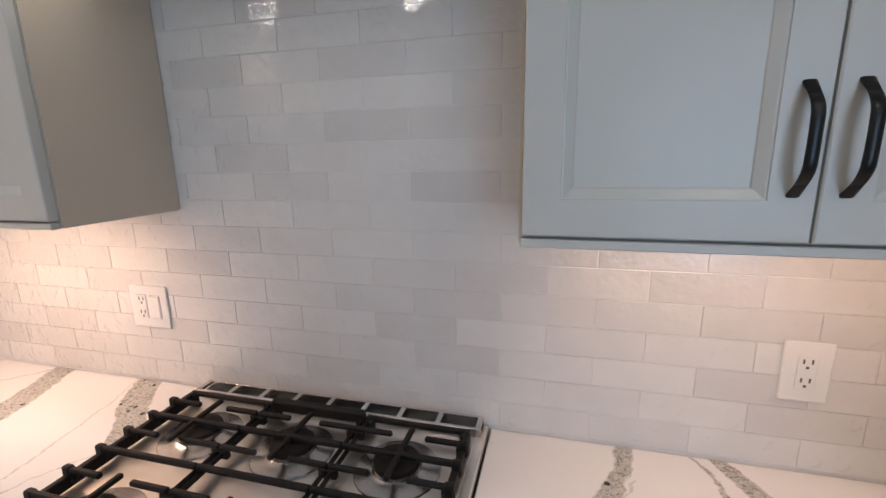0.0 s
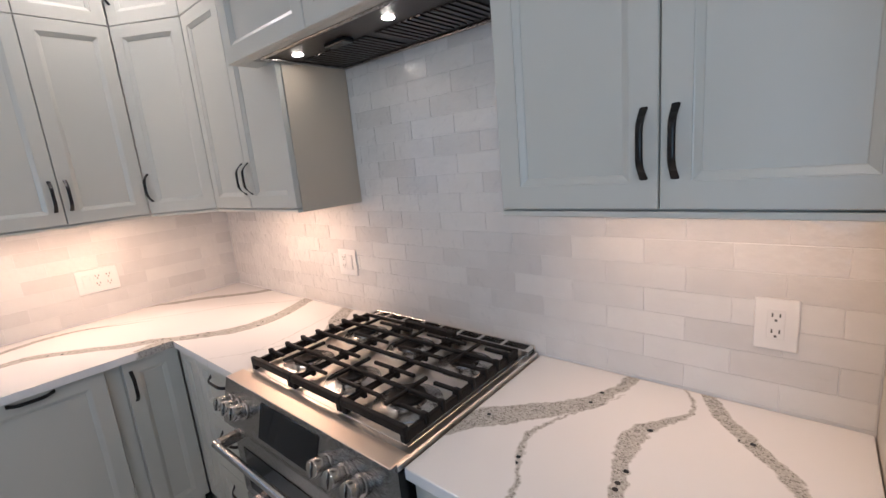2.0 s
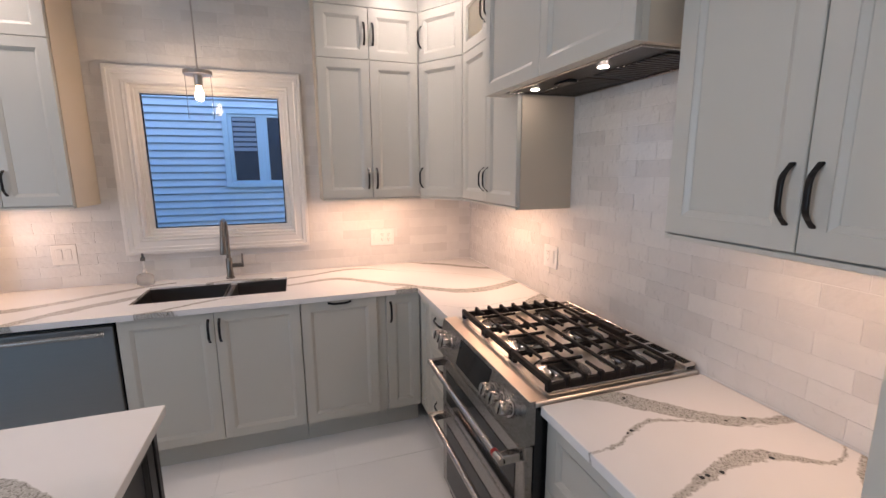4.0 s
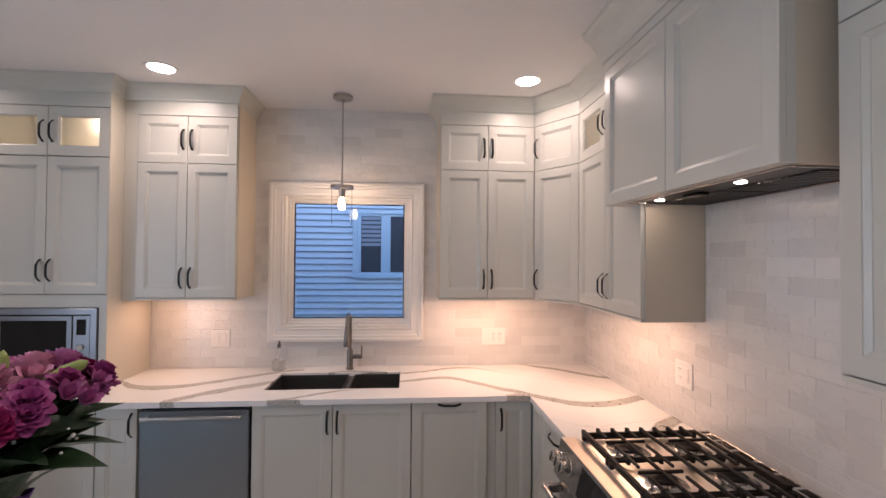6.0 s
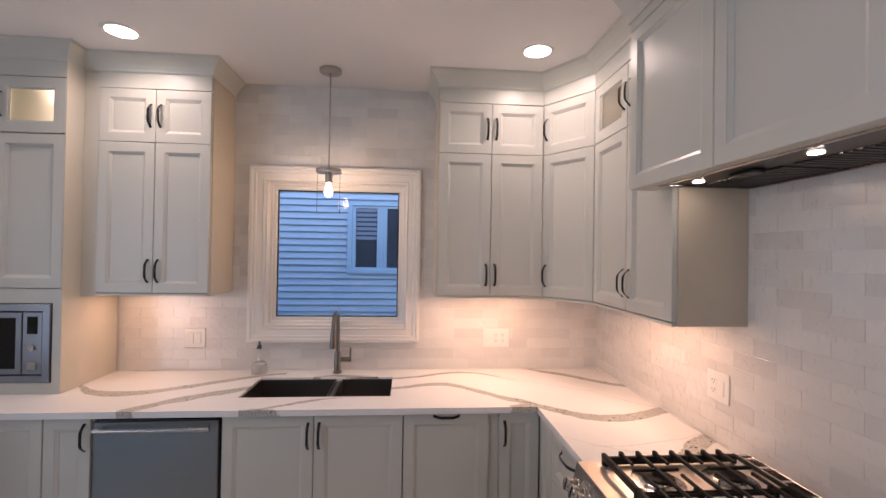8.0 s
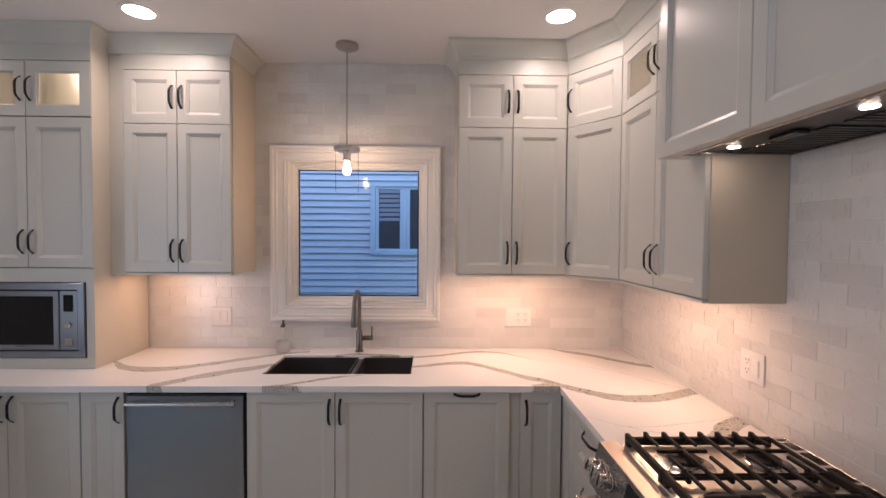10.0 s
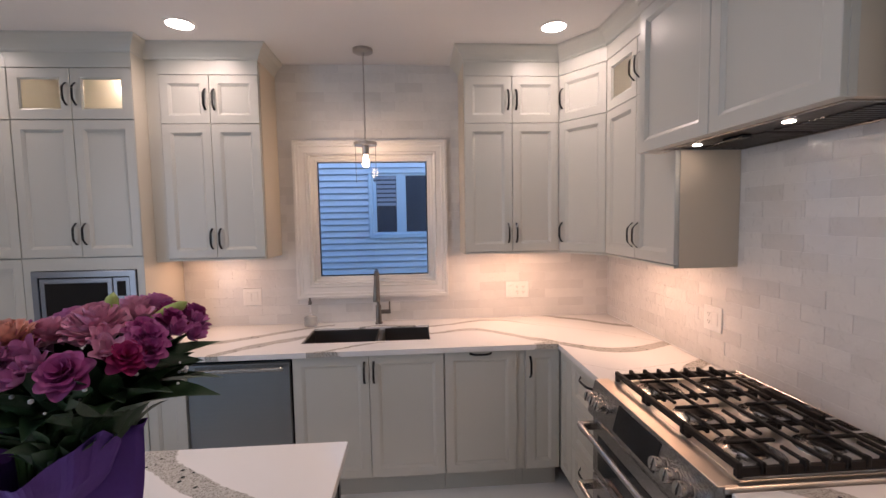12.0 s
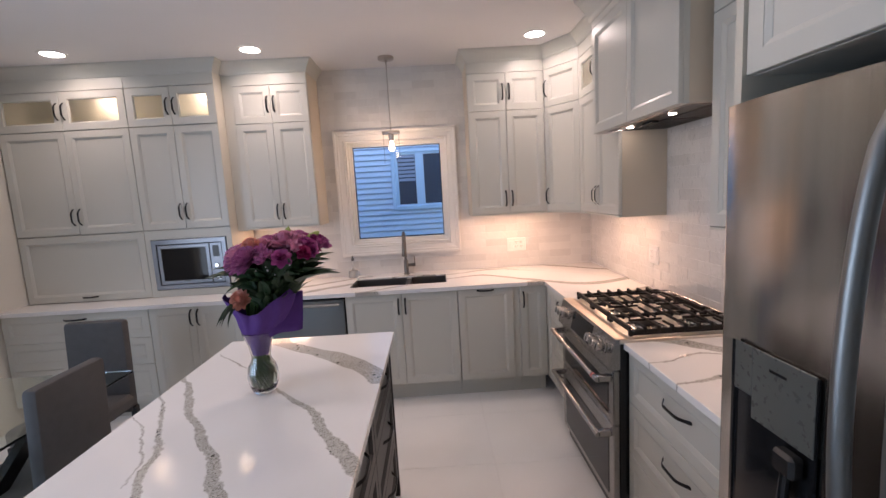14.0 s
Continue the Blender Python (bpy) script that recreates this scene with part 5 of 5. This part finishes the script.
# dense foliage between tissue and heads, a few long leaves reaching out
for i in range(298):
    az = rng.uniform(0, 360)
    z = rng.uniform(0.31, 0.46)
    tilt = rng.uniform(6, 26 + 240 * (z - 0.31))
    s = rng.uniform(0.07, 0.115)
    lf = part("leaf", LEAF_ME, None, bq)
    lf.matrix_local = pose(0, 0.045 + 0.4 * (z - 0.28), z, 0, 0, az) @ pose(0, rng.uniform(0.02, 0.045 + 0.45 * (z - 0.28)), 0, 90 - tilt, rng.uniform(-40, 40), 0) @ Matrix.Diagonal((s, s, s, 1))
for az, tilt, z, s in ((170, 62, 0.42, 0.19), (196, 74, 0.44, 0.17), (150, 84, 0.43, 0.15), (185, 98, 0.42, 0.13), (215, 70, 0.44, 0.15), (-20, 52, 0.42, 0.20), (5, 58, 0.43, 0.19), (20, 48, 0.40, 0.22), (-40, 60, 0.42, 0.17), (40, 64, 0.42, 0.16), (-8, 60, 0.37, 0.24), (-30, 52, 0.38, 0.22), (10, 66, 0.40, 0.20), (-18, 70, 0.44, 0.17), (-50, 56, 0.40, 0.19), (100, 66, 0.43, 0.16), (80, 62, 0.42, 0.16), (250, 76, 0.43, 0.13), (290, 74, 0.43, 0.13)):
    lf = part("leaf", LEAF_ME, None, bq)
    lf.matrix_local = pose(0, 0.06, z, 0, 0, az) @ pose(0, 0.05, 0, 90 - tilt, rng.uniform(-20, 20), 0) @ Matrix.Diagonal((s, s, s, 1))
# narrow blades hanging below the low bloom
for i in range(7):
    s = rng.uniform(0.10, 0.13)
    lf = part("blade_leaf", LEAF_ME, None, bq, "thin dark palm blade")
    lf.matrix_local = pose(0.10, 0.01, 0.385, 0, 0, -118 - 9 * i) @ pose(0, 0.0, 0, -14 - 5 * i, 0, 0) @ Matrix.Diagonal((0.22 * s, s, s, 1))
bm = bmesh.new()
for i in range(34):
    a = 2 * math.pi * i / 34 + rng.uniform(-0.1, 0.1)
    q = rng.uniform(0.3, 1.0)
    w = rng.uniform(0.016, 0.040)
    tube([(w * math.cos(a + 2), w * math.sin(a + 2), 0.022), (1.15 * w * math.cos(a + 1.4), 1.15 * w * math.sin(a + 1.4), 0.075), (0.020 * math.cos(a), 0.020 * math.sin(a), 0.142), (0.034 * q * math.cos(a), 0.034 * q * math.sin(a), 0.24), (0.10 * q * math.cos(a), 0.05 + 0.10 * q * math.sin(a), 0.45)], 0.0034, 6, bm)
tagged(part("stem_bundle", bm, STEM, bq), kind="stuff")
# tissue: a folded bowl of paper round the stems, its rim rising and falling
RIM = [(-180, 0.385), (-130, 0.40), (-100, 0.37), (-66, 0.395), (-40, 0.36), (-14, 0.318), (8, 0.330), (38, 0.375), (60, 0.404), (84, 0.350), (108, 0.378), (140, 0.35), (180, 0.385)]


def rim_height(a):
    for (a0, z0), (a1, z1) in zip(RIM, RIM[1:]):
        if a0 <= a <= a1:
            return z0 + (z1 - z0) * (a - a0) / (a1 - a0)
    return 0.39


bm = bmesh.new()
N, rows = 90, []
for j in range(13):
    s = j / 12
    ring = []
    for i in range(N):
        a = 2 * math.pi * i / N - math.pi
        fold = 1.5 * abs(math.sin(3.5 * a + 0.9)) - 0.9 + 0.7 * math.cos(11 * a + 2.0 + 3 * s)
        top = rim_height(math.degrees(a))
        z = 0.150 + (top - 0.150) * s
        k = max(0.0, z - 0.228)
        r = 0.025 + 0.022 * min(1, (z - 0.15) / 0.085) + 0.42 * k + 0.010 * (1 - math.exp(-k / 0.02))
        r *= 1 + 0.085 * fold * min(1, 0.25 + 6 * k)
        ring.append(bm.verts.new((0.93 * r * math.cos(a), 0.030 * min(1, k / 0.08) + 1.08 * r * math.sin(a), z)))
    rows.append(ring)
for a, b in zip(rows, rows[1:]):
    for i in range(N):
        bm.faces.new((a[i], a[(i + 1) % N], b[(i + 1) % N], b[i]))
wr = part("tissue_wrap", bm, PURPLE, bq, "crumpled purple tissue wrap")
so = wr.modifiers.new("thickness", "SOLIDIFY")
so.thickness = 0.0012
bm = bmesh.new()
grid = [[bm.verts.new((0.030 - 0.04 * u + 0.008 * math.sin(4 * u + 3 * v), 0.050 + 0.110 * u + 0.018 * v, 0.218 + 0.022 * u + 0.008 * math.sin(5 * u) + 0.150 * v)) for u in [i / 7 for i in range(8)]] for v in [j / 7 for j in range(8)]]
for p, q in zip(grid, grid[1:]):
    for i in range(7):
        bm.faces.new((p[i], p[i + 1], q[i + 1], q[i]))
flap = smooth(part("tissue_flap", bm, PURPLE, bq, "loose purple tissue corner"), 80)
so = flap.modifiers.new("thickness", "SOLIDIFY")
so.thickness = 0.0012

# ---- tiles ----
TP, TL, TZ0 = 0.0652, 0.1965, 0.921
TILES = {}


def tile_mesh(w, h):
    key = (round(w, 3), round(h, 3))
    if key not in TILES:
        ob = part("tile", framed(-key[0] / 2, key[0] / 2, -key[1] / 2, key[1] / 2, [(0, 0.0015), (0, 0.0005), (0.0012, 0.0)]), TILE, None)
        TILES[key] = ob.data
        bpy.data.objects.remove(ob)
    return TILES[key]


def lay(parent, to_world, spans, phase, seed):
    """Courses in half bond; spans(z0, z1) gives the stretches that a course covers."""
    rt = random.Random(seed)
    k = -1
    while TZ0 + k * TP < 2.735:
        z0, z1 = max(TZ0 + k * TP, COUNTER_Z + 0.001), min(TZ0 + (k + 1) * TP, 2.738)
        for a, b in spans((z0 + z1) / 2):
            u = phase + (0.5 * TL if k % 2 else 0) + TL * math.floor((a - phase) / TL) - TL
            while u < b:
                p, q = max(u, a), min(u + TL, b)
                u += TL
                if q - p < 0.012 or z1 - z0 < 0.008:
                    continue
                t = part("tile", tile_mesh(q - p - 0.0014, z1 - z0 - 0.0014), None, parent)
                t.matrix_world = to_world @ pose((p + q) / 2, rt.uniform(-0.0003, 0.0002), (z0 + z1) / 2, rt.uniform(-0.3, 0.3), 0, rt.uniform(-0.12, 0.12))
        k += 1


def north_spans(z):
    if z < 1.445:
        return [(TILE_X + 0.001, 0.772)]
    return [(-0.797, 0.084)] if z < 1.97 else []


def west_spans(z):
    a, b = (Y1 + 0.006, TILE_Y - 0.001) if z < 1.445 else (-1.289, -0.011)
    return [(a, -1.188), (-0.102, b)] if 1.06 < z < 2.235 else [(a, b)]


lay(wall_north, pose(0, TILE_Y, 0), north_spans, 0.0205, 3)
lay(wall_west, pose(TILE_X, 0, 0, 0, 0, 90), west_spans, 0.03, 4)

FT_MESH = part("tile", boxes((-0.2993, 0.2993, -0.2993, 0.2993, -0.0025, 0.0), bevel=0.0005), FLOOR, None)
ftm = FT_MESH.data
bpy.data.objects.remove(FT_MESH)
for i in range(15):
    for j in range(8):
        t = part("floor_tile", ftm, None, floor_ob)
        t.location = (-2.06 + 0.60 * i, -3.36 + 0.60 * j, 0.0)
